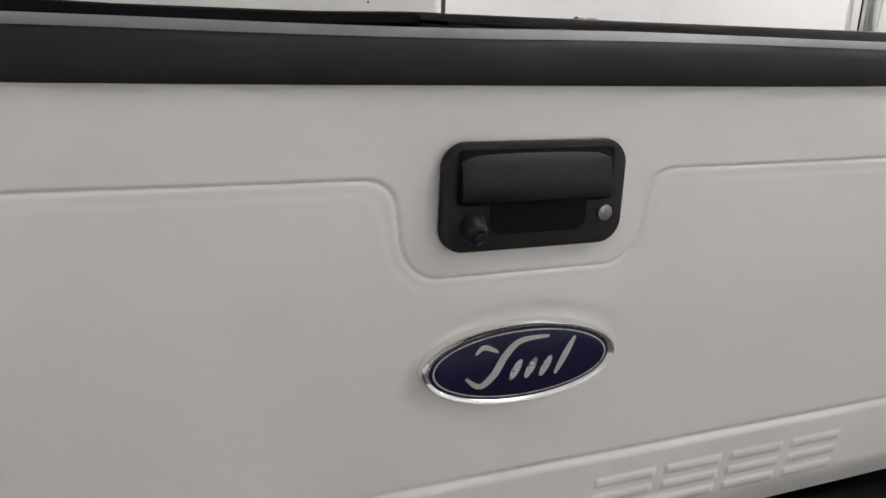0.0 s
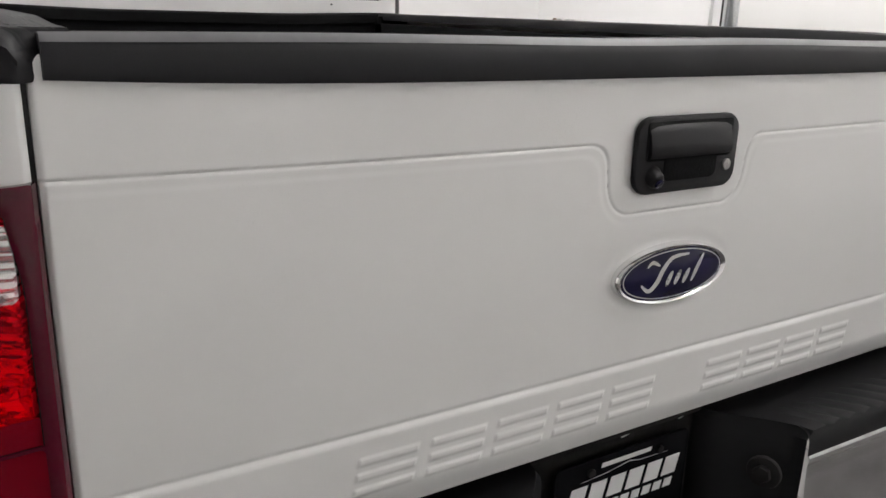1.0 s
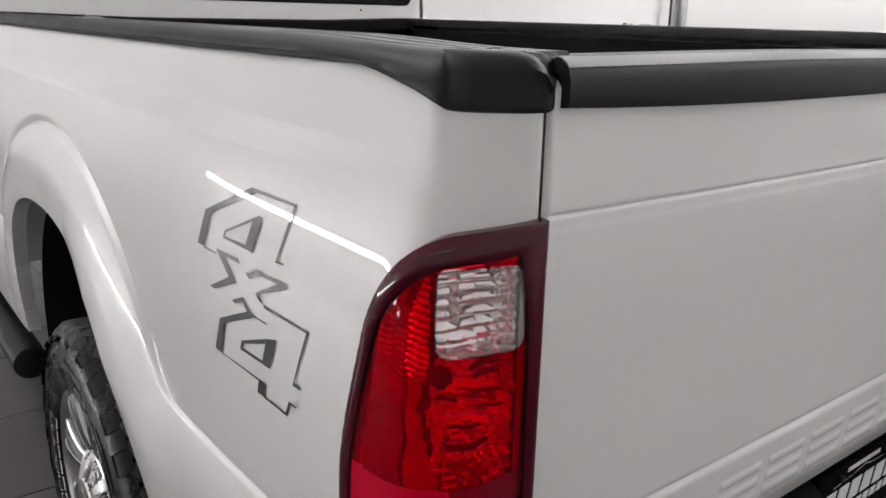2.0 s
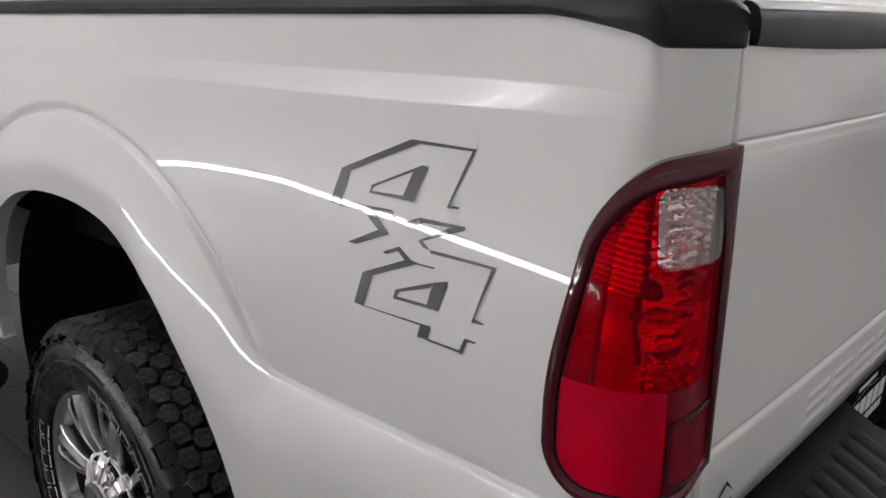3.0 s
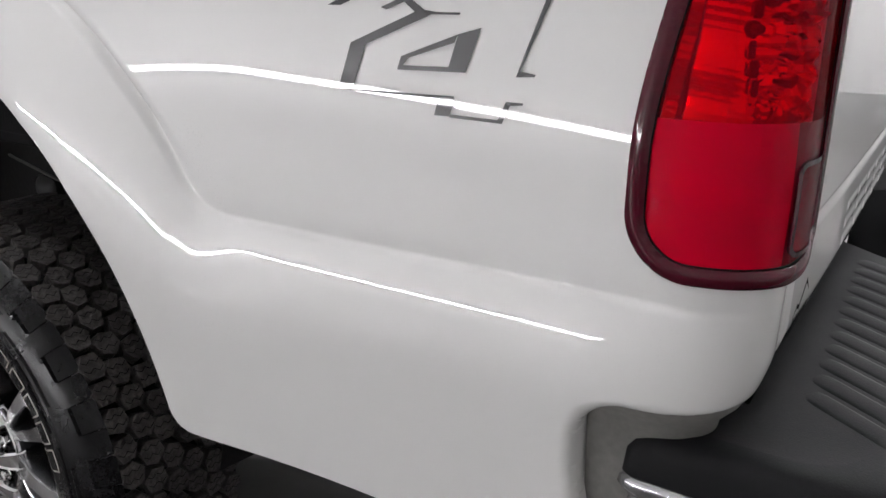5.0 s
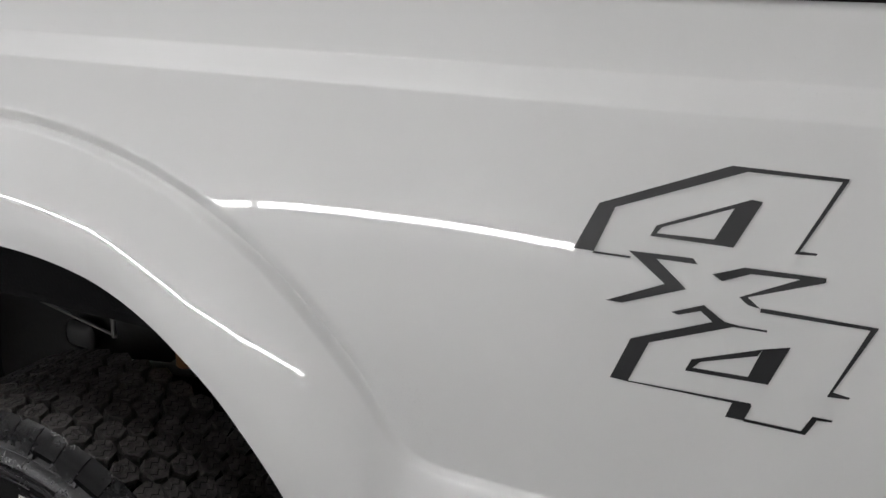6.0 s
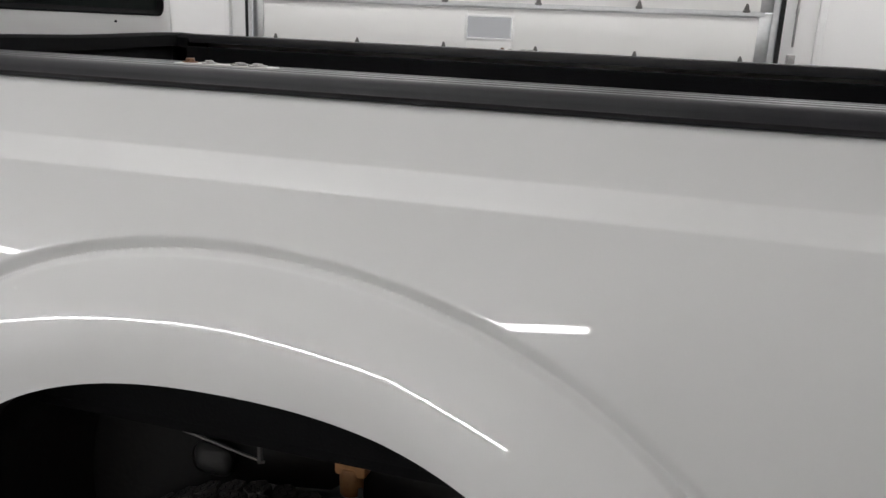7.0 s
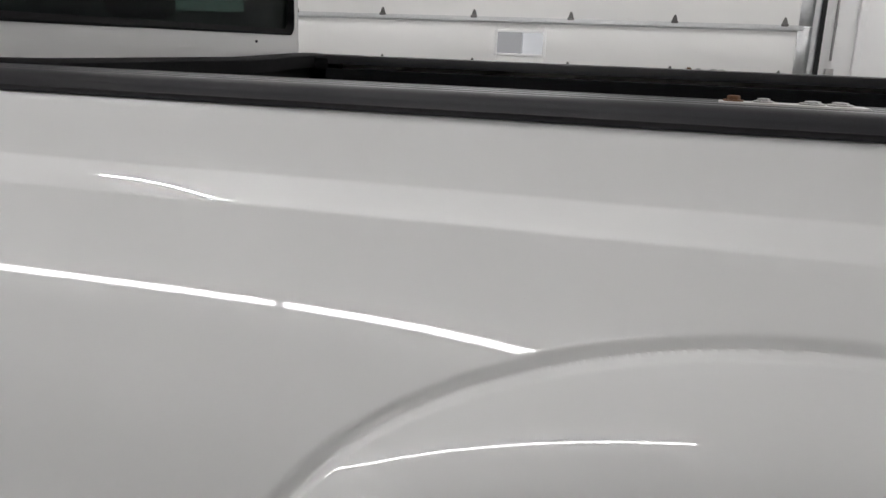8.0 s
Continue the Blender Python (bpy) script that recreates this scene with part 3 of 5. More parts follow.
# small dealer sticker at the tailgate's lower corner: plain bars and a ridge line


def on_gate(shape, lift=0.0012):
    """A flat shape (x, z) laid on the tailgate's relief."""
    bm = bmesh.new()
    bm.faces.new([bm.verts.new((x, 0, z)) for x, z in shape])
    for z in np.arange(0.89, 1.0, 0.004):
        bmesh.ops.bisect_plane(bm, geom=list(bm.faces) + list(bm.edges) + list(bm.verts), plane_co=(0, 0, z), plane_no=(0, 0, 1))
    for v in bm.verts:
        v.co.y = float(crown(v.co.x, v.co.z) - gate_relief(np.array(v.co.x), np.array(v.co.z))) - lift
    return bm


sticker = part("sticker", on_gate([(-0.824, 0.939), (-0.808, 0.95), (-0.798, 0.946), (-0.77, 0.966), (-0.75, 0.946), (-0.77, 0.96), (-0.798, 0.941), (-0.808, 0.945)]), INK, tailgate,
               "small dark dealer sticker", auto=0)
for k in range(5):
    x = -0.823 + 0.0145 * k
    part("sticker_bar", on_gate([(x, 0.925), (x + 0.0105, 0.925), (x + 0.0135, 0.938), (x + 0.003, 0.938)]), INK, sticker, auto=0)
part("sticker_bar", on_gate([(-0.825, 0.916), (-0.756, 0.916), (-0.754, 0.9225), (-0.824, 0.9225)]), INK, sticker, auto=0)
part("sticker_bar", on_gate([(-0.826, 0.909), (-0.763, 0.909), (-0.762, 0.914), (-0.825, 0.914)]), INK, sticker, auto=0)

# ---- bed rails and bed ----


def rail_cap(flip):
    u = np.concatenate([np.linspace(0, U_SIDE, 26), np.linspace(U_SIDE + 0.01, U_SIDE + 0.2, 14), np.linspace(U_SIDE + 0.24, U_SIDE + BED_END - SIDE_Y, 50)])
    x, y, nx, ny = contour(u)
    low = 1.489 - 0.031 * smooth(U_SIDE + 0.12, U_SIDE - 0.11, u)
    soft_top = np.exp(-((u - U_SIDE + 0.05) / 0.09) ** 2)
    top = 1.512 - 0.006 * smooth(U_SIDE + 0.25, U_SIDE, u) - 0.017 * (1 - np.sqrt(1 - np.clip((0.03 - u) / 0.03, 0, 1) ** 2))
    near = 0.3 + 0.7 * smooth(0.0, 0.06, u)
    fold = 0.0009 * np.exp(-((u - U_SIDE + 0.05) / 0.06) ** 2)
    rows = []
    for k in range(len(u)):
        g0 = float(soft_top[k])

        def at(out, z):
            off = float(lean_off(u[k], min(z, 1.487))) + out
            return (x[k] + nx[k] * off, y[k] + ny[k] * off, z)
        row = [at(0.0, low[k] - 0.001), at(0.006 * near[k], low[k] + 0.0005), at(0.009 * near[k], low[k] + 0.006), at(0.008 * near[k], top[k] - 0.016 - 0.008 * g0), at(0.0065 - 0.001 * g0, top[k] - 0.011 - 0.005 * g0), at(0.003 - 0.005 * g0, top[k] - 0.005 - 0.001 * g0), at(-0.006 - 0.012 * g0, top[k])]
        a, b = Vector(row[-1]), Vector((-0.80, max(row[-1][1], 0.03), top[k] - 0.001))
        for f in (0.12, 0.2, 0.45, 0.53, 0.74, 0.82):
            for g, dz in ((f, 0), (f + 0.015, -0.002), (f + 0.035, -0.002), (f + 0.05, 0)):
                p = a.lerp(b, g)
                row.append((p.x, p.y, p.z + dz + float(fold[k]) * math.sin(f * 9 + 30 * u[k])))
        row += [tuple(b), (b.x + 0.004, b.y, b.z - 0.006), (b.x + 0.004, b.y, b.z - 0.028)]
        rows.append(row)
    bm = sheet(rows)
    bm.verts.ensure_lookup_table()
    bm.faces.new(bm.verts[:len(rows[0])])
    return mirrored(bm) if flip else bm


for flip in (False, True):
    part("rail_cap", rail_cap(flip), TRIM, truck, "black ribbed plastic bed rail cap", auto=50)
    s = 1 if flip else -1
    wall = part("bed_inner_wall", box(*sorted((s * 0.79, s * 0.81)), 0.075, 2.56, 0.98, 1.47, 0.004), LINER, truck, "black ribbed bed liner wall")
    for z in (1.06, 1.14, 1.22, 1.30, 1.38):
        part("liner_rib", box(*sorted((s * 0.775, s * 0.80)), 0.12, 2.5, z, z + 0.03, 0.008), LINER, wall)
    part("stake_pocket", box(*sorted((s * 0.772, s * 0.792)), 0.168, 0.235, 1.36, 1.462, 0.006), PALE_TRIM, wall, "grey moulded pocket at the rear of the bed wall")
    part("gate_jamb", box(*sorted((s * 0.8455, s * 0.80)), 0.062, 0.1, 0.93, 1.46, 0.006), PAINT, truck)
    # dark strip fills the tailgate gap, in place of the shade there
    part("gap_shade_strip", box(*sorted((s * 0.8409, s * 0.8462)), 0.0105, 0.06, 1.02, 1.485), DARK, truck)
bed_floor = part("bed_floor", box(-0.8, 0.8, 0.07, 2.56, 0.96, 0.985), LINER, truck, "ribbed black bed floor")
for x in np.arange(-0.72, 0.7, 0.11):
    part("floor_rib", box(x, x + 0.05, 0.08, 2.55, 0.985, 0.995, 0.003), LINER, bed_floor)
bulk = plate([(-0.80, 0.96), (0.80, 0.96), (0.80, 1.47), (-0.80, 1.47)], 0.03, 0.003, at=2.565)
part("bulkhead", bulk, LINER, truck, "black lined front wall of the bed")
part("bulkhead_cap", sheet([[(x, y, z - 0.012 + 0.012 * smooth(0.3, 0.85, abs(x))) for y, z in ((2.545, 1.47), (2.545, 1.506), (2.552, 1.512), (2.60, 1.514), (2.612, 1.506), (2.612, 1.46))]
                            for x in np.linspace(-0.9, 0.9, 40)]), LINER, truck, "black cap on the front bed wall")
for s in (-1, 1):
    part("bed_corner", box(*sorted((s * 0.79, s * 0.925)), 2.50, 2.61, 0.98, 1.5, 0.006), LINER, truck)
    for y, r, h in ((1.372, 0.0062, 0.0075), (1.345, 0.0062, 0.006), (1.302, 0.0078, 0.0055), (1.278, 0.0078, 0.0055)):
        part("rail_bolt", joined(cylinder((s * 0.858, y, 1.511 + h / 2), (0, 0, 1), r, h, 6, 0.0015), cylinder((s * 0.858, y, 1.513), (0, 0, 1), r * 1.5, 0.003, 20)), RUST if y > 1.36 else STEEL, truck, "hex bolt through the rail")
    part("bolt_plate", box(*sorted((s * 0.845, s * 0.875)), 1.255, 1.385, 1.509, 1.513, 0.001), STEEL, truck)

# ---- tail lamps ----


def lifted(h):
    def place(u, z):
        x, y, nx, ny = contour(u)
        off = broad_lean(u, z) * 0.9 + (h(u, z) if callable(h) else h)
        return x + nx * off, y + ny * off, z + 0 * u
    return place


def lamp_piece(h, cut, lip, flip, step=0.004):
    bm = trimmed(np.arange(-0.002, U_SIDE + 0.066, step), np.arange(0.99, 1.38, step), cut, lifted(h), lip, lambda co: Vector((-0.80 - co.x, 0.13 - co.y, 0)).normalized())
    return mirrored(bm) if flip else bm


U_CLEAR = (0.022, 0.102)


def box_cut(u0, u1, z0, z1, r):
    def cut(u, z):
        a, b = np.minimum(u - u0, u1 - u), np.minimum(z - z0, z1 - z)
        corner = r - np.hypot(np.maximum(r - a, 0), np.maximum(r - b, 0))
        return -np.where((a < r) & (b < r), corner, np.minimum(a, b))
    return cut


clear_cut = box_cut(*U_CLEAR, 1.258, 1.330, 0.01)
rim_width = lambda z: 0.0155 + 0.009 * smooth(1.26, 1.34, z)
inner_edge = lambda u, z: lamp_edge(u, z) + rim_width(z) + 0.0005
MID = 1.138
BOWL = (0.068, 1.2, 0.056)          # the round reflector: u, height, radius
rim_bead = lambda u, z: 0.0085 + 0.0055 * np.clip(1 - ((lamp_edge(u, z) + rim_width(z) / 2) / (rim_width(z) * 0.53)) ** 2, 0, 1) ** 0.4
for flip in (False, True):
    rim_cut = lambda u, z: np.maximum(lamp_edge(u, z), -(lamp_edge(u, z) + rim_width(z)))
    lamp = part("tail_lamp", lamp_piece(rim_bead, rim_cut, 0.014, flip, 0.003), RED_RIM, truck, "tall red tail lamp with clear reverse window")
    seal_cut = lambda u, z: np.maximum(lamp_edge(u, z) + rim_width(z) - 0.0009, -(lamp_edge(u, z) + rim_width(z) + 0.0011))
    part("lens_seal", lamp_piece(0.0092, seal_cut, 0.004, flip, 0.002), CARCASS, lamp, "thin black seal round the lens")
    part("red_lens", lamp_piece(0.0082, lambda u, z: np.maximum.reduce([inner_edge(u, z), -clear_cut(u, z) + 0.002, MID - z]), 0.0, flip), RED, lamp)
    part("lower_lens", lamp_piece(0.0084, lambda u, z: np.maximum.reduce([inner_edge(u, z), z - MID, 0.09 - u]), 0.0, flip), RED_LOW, lamp, "bright red ribbed lower lens")
    part("reflex_lens", lamp_piece(0.0082, lambda u, z: np.maximum.reduce([inner_edge(u, z), z - MID, u - 0.09]), 0.0, flip), RED_DEEP, lamp, "deep red rear lower lens")
    square = box_cut(0.0165, 0.084, 1.036, 1.104, 0.006)
    part("reflector_square", lamp_piece(0.0105, square, 0.004, flip), RED_DEEP, lamp)
    ring = lambda u, z: np.maximum(square(u, z) - 0.0045, -square(u, z) + 0.0005)
    part("reflector_frame", lamp_piece(0.0112, ring, 0.004, flip, 0.0015), RED_RIM, lamp, "dark red frame of the square reflector")
    part("clear_lens", lamp_piece(0.0098, clear_cut, 0.005, flip, 0.003), CLEAR, lamp, "clear reverse window")
    # silver reflector behind the lens: streaked side, round bowl, ribbed reverse chamber
    facet = np.random.RandomState(5).uniform(-1, 1, (60, 60, 2))

    def facets(u, z):
        x, y, nx, ny = contour(u)
        bu, bz = np.floor(u / 0.0225).astype(int) % 60, np.floor((z - 1.0) / 0.0098).astype(int) % 60
        fu, fz = u / 0.0225 - np.floor(u / 0.0225) - 0.5, (z - 1.0) / 0.0098 - np.floor((z - 1.0) / 0.0098) - 0.5
        tilt = facet[(bz * 7) % 60, bz // 2 % 60, 0]
        block = 0.0030 * facet[bu, bz, 0] * fu + (0.0008 + 0.0034 * facet[bu // 2, bz, 1] + 0.0050 * tilt) * fz + 0.0005 * (1 - 4 * fz * fz) + 0.0006 * (1 - 4 * fu * fu)
        r = np.hypot((u - BOWL[0]) * 1.05, z - BOWL[1]) / BOWL[2]
        bowl = np.where(r < 1, -0.03 * (1 - np.minimum(r, 1) ** 2) - 0.006, 0.0)
        line = z - 0.12 * (u - 0.11)
        streak = ((0.0002 + 0.0006 * smooth(1.2, 1.24, z)) * np.abs(np.sin(line * 470 + 0.6 * np.sin(line * 71))) + 0.0006 * np.sin(line * 113 + 9 * u) + 0.0012 * np.sin(line * 37)) * smooth(0.1, 0.112, u)
        ribs = 0.0028 * np.abs(np.sin((z - 1.258) * math.pi / 0.0105)) * (z > 1.256) * (u < 0.105)
        deep = -0.024 + block * (u < 0.112) * np.where(z > 1.256, 0.5, np.where(u < 0.062, 1.5, 1.0)) + bowl + streak + ribs - 0.014 * np.exp(-(((u - 0.06) / 0.03) ** 2 + ((z - 1.295) / 0.03) ** 2))
        return x + nx * deep, y + ny * deep, z + 0 * u
    back = trimmed(np.arange(0.0033, U_SIDE + 0.05, 0.0026), np.arange(1.0105, 1.36, 0.00205), lambda u, z: lamp_edge(u, z) + 0.010, facets, -0.022, lambda co: Vector((-0.80 - co.x, 0.13 - co.y, 0)).normalized())
    part("reflector", mirrored(back) if flip else back, MIRROR, lamp, "faceted silver reflector", auto=14)
    s = 1 if flip else -1

    def inside(u, z, h):
        x, y, nx, ny = [float(c) for c in contour(np.array(u))]
        return Vector((s * abs(x + nx * h), y + ny * h, z))
    for u, z, r in ((0.097, 1.230, 0.0105), (0.118, 1.204, 0.006)):
        spot, axis = inside(u, z, -0.016), inside(u, z, 0) - inside(u, z, -0.03)
        part("bulb", joined(cylinder(spot, axis, r * 0.6, 0.02, 14, 0.002), cylinder(spot - axis.normalized() * 0.006, axis, r, 0.008, 18, 0.002)), DARK, lamp, "dark bulb holder")
    # added dark strips stand for the dark reflections in the reflector
    for u0, u1, z, high in ((0.030, 0.064, 1.2415, 0.0030), (0.030, 0.060, 1.2315, 0.0026), (0.078, 0.104, 1.2125, 0.0016), (0.028, 0.062, 1.2135, 0.0014), (0.050, 0.088, 1.1835, 0.0016), (0.040, 0.092, 1.1640, 0.0030), (0.024, 0.050, 1.1975, 0.0012)):
        slat = [[inside(u, z + dz * high * (0.55 + 0.45 * math.sin(math.pi * f)) + 0.002 * math.sin(5 * f + 40 * z), -0.0150 + dh) for dz, dh in ((-1, 0), (-1, 0.003), (1, 0.003), (1, 0), (-1, 0))] for f, u in zip(np.linspace(0, 1, 9), np.linspace(u0, u1, 9))]
        part("dark_reflection", sheet(slat), DARK, lamp, auto=30)
    beads = []
    for k in range(13):
        z = 1.16 + 0.0145 * k
        u = 0.108 + 0.011 * smooth(0.0, 0.05, abs(z - BOWL[1]) * -1 + 0.05)
        beads.append(cylinder(inside(float(u), z, -0.019), (0, 0, 1), 0.0027 + 0.001 * (k % 3 == 1), 0.0135, 8, 0.002))
    part("divider", joined(*beads), DARK, lamp, "dark beaded divider behind the lens")

# ---- the side decal ----
DECAL_SHAPES = (
    [(327, 1350), (436, 1305), (455, 1260), (436, 1260), (421, 1303), (314, 1346)],
    [(327, 1350), (235, 1348), (237, 1345), (314, 1346)],
    [(235, 1347), (263, 1284), (249, 1284), (250, 1282), (267, 1281), (240, 1345)],
    [(307, 1323), (298, 1322), (316, 1280), (333, 1284), (320, 1314)],
    [(387, 1281), (386, 1284), (333, 1285), (316, 1283), (316, 1280)],
    [(387, 1281), (383, 1291), (307, 1323), (320, 1314), (378, 1290), (382, 1284)],
    [(436, 1260), (402, 1260), (402, 1258), (437, 1258)],
)
DECAL_CROSS = (
    [(404, 1265), (348, 1266), (343, 1261), (379, 1261), (350, 1237), (405, 1215), (420, 1215), (369, 1239)],
    [(330, 1254), (304, 1264), (239, 1264), (239, 1260), (298, 1238), (286, 1229), (297, 1231), (305, 1237), (259, 1260), (298, 1259), (321, 1249)],
    [(360, 1214), (333, 1225), (310, 1210), (323, 1210), (335, 1219), (354, 1212)],
)
DECAL_LOW = (
    [(286, 1230), (193, 1228), (194, 1225), (286, 1226)],
    [(193, 1228), (218, 1165), (204, 1163), (205, 1161), (222, 1160), (199, 1225)],
    [(318, 1213), (393, 1182), (408, 1139), (391, 1139), (376, 1181), (301, 1211)],
    [(312, 1211), (278, 1211), (278, 1209), (312, 1209)],
    [(408, 1139), (281, 1140), (281, 1137), (391, 1138)],
    [(297, 1137), (280, 1138), (285, 1122), (301, 1122)],
    [(285, 1124), (237, 1123), (230, 1139), (214, 1139), (214, 1137), (226, 1136), (233, 1120), (285, 1121)],
    [(279, 1193), (257, 1199), (270, 1161), (288, 1163)],
    [(341, 1160), (340, 1164), (288, 1165), (270, 1165), (270, 1161)],
    [(341, 1160), (337, 1172), (279, 1193), (282, 1186), (329, 1171), (335, 1164)],
)


def decal(shapes):
    """Flat shapes in millimetres (forward, up) laid on the curved bed side."""
    bm = bmesh.new()
    for shape in shapes:
        bm.faces.new([bm.verts.new((0, y / 1000, z / 1000)) for y, z in shape])
    for z in np.arange(1.12, 1.36, 0.012):
        bmesh.ops.bisect_plane(bm, geom=list(bm.faces) + list(bm.edges) + list(bm.verts), plane_co=(0, 0, z), plane_no=(0, 0, 1))
    bmesh.ops.triangulate(bm, faces=bm.faces)
    for v in bm.verts:
        u = U_SIDE + (v.co.y - SIDE_Y)
        x, y, z = skin(np.array(u), np.array(v.co.z))
        v.co = (float(x) - 0.0012, v.co.y, v.co.z)
    return bm


mark = part("four_by_four_decal", decal(DECAL_SHAPES), DECAL, truck, "grey and black outlined 4x4 side decal", auto=0)
part("decal_cross", decal(DECAL_CROSS), DECAL, mark, auto=0)
part("decal_lower_figure", decal(DECAL_LOW), DECAL, mark, auto=0)

# ---- bumper ----


def bumper_edge(x):
    """Rear line of the bumper in plan."""
    x = np.abs(np.asarray(x, float))
    return -0.098 - 0.02 * (x / 0.9) ** 2


def bumper_plan(inset, n=14, start=0.19):
    """Plan outline of one step: from the middle out along the rear, round the corner and forward to the body."""
    end, r = 0.964 - inset, 0.062
    pts = [(x, float(bumper_edge(x)) + inset) for x in np.linspace(start, end - r, 16)]
    cy = float(bumper_edge(end - r)) + inset + r
    pts += [(end - r + r * math.sin(a), cy - r * math.cos(a)) for a in np.linspace(0.1, math.pi / 2, n)]
    pts += [(end, y) for y in np.linspace(cy + 0.02, 0.093 - inset, 6)]
    pts += [(end - 0.022 * (1 - math.cos(a)), 0.093 - inset + 0.022 * math.sin(a)) for a in np.linspace(0.2, math.pi / 2, 6)]
    return pts + [(end - 0.07, 0.115 - inset)]


chrome_rows = []
for z, inset in ((0.812, 0.012), (0.8105, 0.006), (0.805, 0.001), (0.797, 0.0), (0.79, 0.004), (0.784, 0.007), (0.76, 0.004), (0.70, 0.002), (0.64, 0.008), (0.60, 0.022), (0.585, 0.04)):
    chrome_rows.append([(x, y, z) for x, y in bumper_plan(inset, start=0.292 + 0.6 * max(0, 0.802 - z) ** 2 + inset)])
bumper = part("bumper", sheet(chrome_rows), CHROME_DULL, truck, "chrome rear step bumper with black step pads", auto=60)
part("bumper_end", mirrored(sheet(chrome_rows)), CHROME_DULL, bumper, auto=60)
part("bumper_middle", box(-0.3, 0.3, -0.088, 0.06, 0.585, 0.655, 0.012), STEP, bumper, "black plastic middle of the bumper")


def step_pad(s):
    rows = []
    for z, inset in ((0.806, 0.006), (0.81, 0.002), (0.836, 0.003), (0.846, 0.006), (0.852, 0.012), (0.8555, 0.022), (0.856, 0.032)):
        rows.append([(s * x, y, z) for x, y in bumper_plan(inset, start=0.288)])
    # top plate from the pad's rim to the body
    rim = bumper_plan(0.032, start=0.288)
    top = sheet([[(s * (x + (min(x, 0.895) - 0.095 * float(smooth(0.5, 0.288, x)) - x) * f), y + (0.062 - y) * f, 0.856 - 0.001 * f) for f in np.linspace(0, 1, 6)] for x, y in rim])
    for co, no in (((s * 0.824, 0, 0), (1, 0, 0)), ((s * 0.85, 0, 0), (1, 0, 0)), ((0, 0.024, 0), (0, 1, 0)), ((0, 0.056, 0), (0, 1, 0))):
        bmesh.ops.bisect_plane(top, geom=list(top.faces) + list(top.edges) + list(top.verts), plane_co=co, plane_no=no)
    hole = [f for f in top.faces if 0.824 < abs(f.calc_center_median().x) < 0.85 and 0.024 < f.calc_center_median().y < 0.056]
    bmesh.ops.delete(top, geom=hole, context="FACES")
    return joined(sheet(rows), top)


def pad_wall(s):
    pts = []
    for y in np.linspace(0.07, -0.094, 12):
        x = 0.186 + 0.1 * float(smooth(0.05, -0.1, y)) ** 0.8
        pts.append([(s * (x + 0.012 * (z > 0.85)), y, z) for z in (0.62, 0.84, 0.852, 0.8562)] + [(s * (x + 0.05), y, 0.8565)])
    return sheet(pts)


for s in (-1, 1):
    pad = part("step_pad", step_pad(s), STEP, bumper, "black textured plastic step pad", auto=45)
    part("pad_wall", pad_wall(s), STEP, bumper, "black plastic side wall of the step")
    for k in range(12):
        ridge = []
        for f in np.linspace(0, 1, 14):
            x, y = 0.300 + 0.0445 * k + 0.068 * f, -0.002 - 0.0010 * k - 0.090 * f
            high = 0.0030 * float(smooth(-0.02, 0.3, f)) * float(smooth(1.03, 0.84, f))
            slim = min(1.0, 0.8 + f)
            ridge.append([(s * (x + dx * slim), y + 0.3 * dx, 0.8548 + high * h) for dx, h in ((-0.0175, -0.5), (-0.014, 0.5), (-0.009, 0.9), (0.0, 1), (0.009, 0.9), (0.014, 0.5), (0.0175, -0.5))])
        part("grip_rib", sheet(ridge), STEP, pad)
    part("pad_bolt", joined(cylinder((s * 0.232, -0.058, 0.775), (-s, -0.35, 0), 0.03, 0.012, 28, 0.004), cylinder((s * 0.224, -0.06, 0.775), (-s, -0.35, 0), 0.016, 0.016, 6, 0.003)), DARK, bumper)
    well = [[(s * x, y, z) for z in (0.8552, 0.82)] for x, y in ((0.824, 0.056), (0.824, 0.024), (0.85, 0.024), (0.85, 0.056), (0.824, 0.056))]
    slot = part("pad_slot", joined(sheet(well), box(*sorted((s * 0.82, s * 0.854)), 0.02, 0.06, 0.812, 0.82)), CARCASS, pad, "dark slot through the pad", auto=30)
    part("slot_bolt", cylinder((s * 0.836, 0.036, 0.838), (0, 0, 1), 0.005, 0.026, 10, 0.001), STEEL, slot)
part("recess_wall", box(-0.24, 0.24, 0.07, 0.085, 0.6, 0.86, 0.003), DARK, bumper, "black recess behind the plate")
part("recess_floor", box(-0.26, 0.26, -0.095, 0.069, 0.6, 0.64, 0.004), DARK, bumper)
part("recess_lip", box(-0.3, 0.3, 0.062, 0.14, 0.845, 0.868, 0.004), DARK, bumper)
dealer = part("plate", plate(rounded(-0.152, 0.152, 0.678, 0.832, 0.012), -0.006, 0.0015, at=0.052), INK, bumper, "black dealer plate with plain white bars")
for x in (-0.078, 0.078):
    part("plate_bolt", cylinder((x, 0.043, 0.81), (0, -1, 0), 0.0085, 0.006, 6, 0.0015), DARK, dealer)
part("plate_bar", plate([(-0.055, 0.8125), (0.058, 0.8125), (0.06, 0.8205), (-0.053, 0.8205)], -0.0008, at=0.0455), WHITE_PRINT, dealer)
for k in range(6):
    x = -0.125 + 0.043 * k
    part("plate_bar", plate([(x, 0.752), (x + 0.034, 0.752), (x + 0.043, 0.788), (x + 0.009, 0.788)], -0.0008, at=0.0455), WHITE_PRINT, dealer)
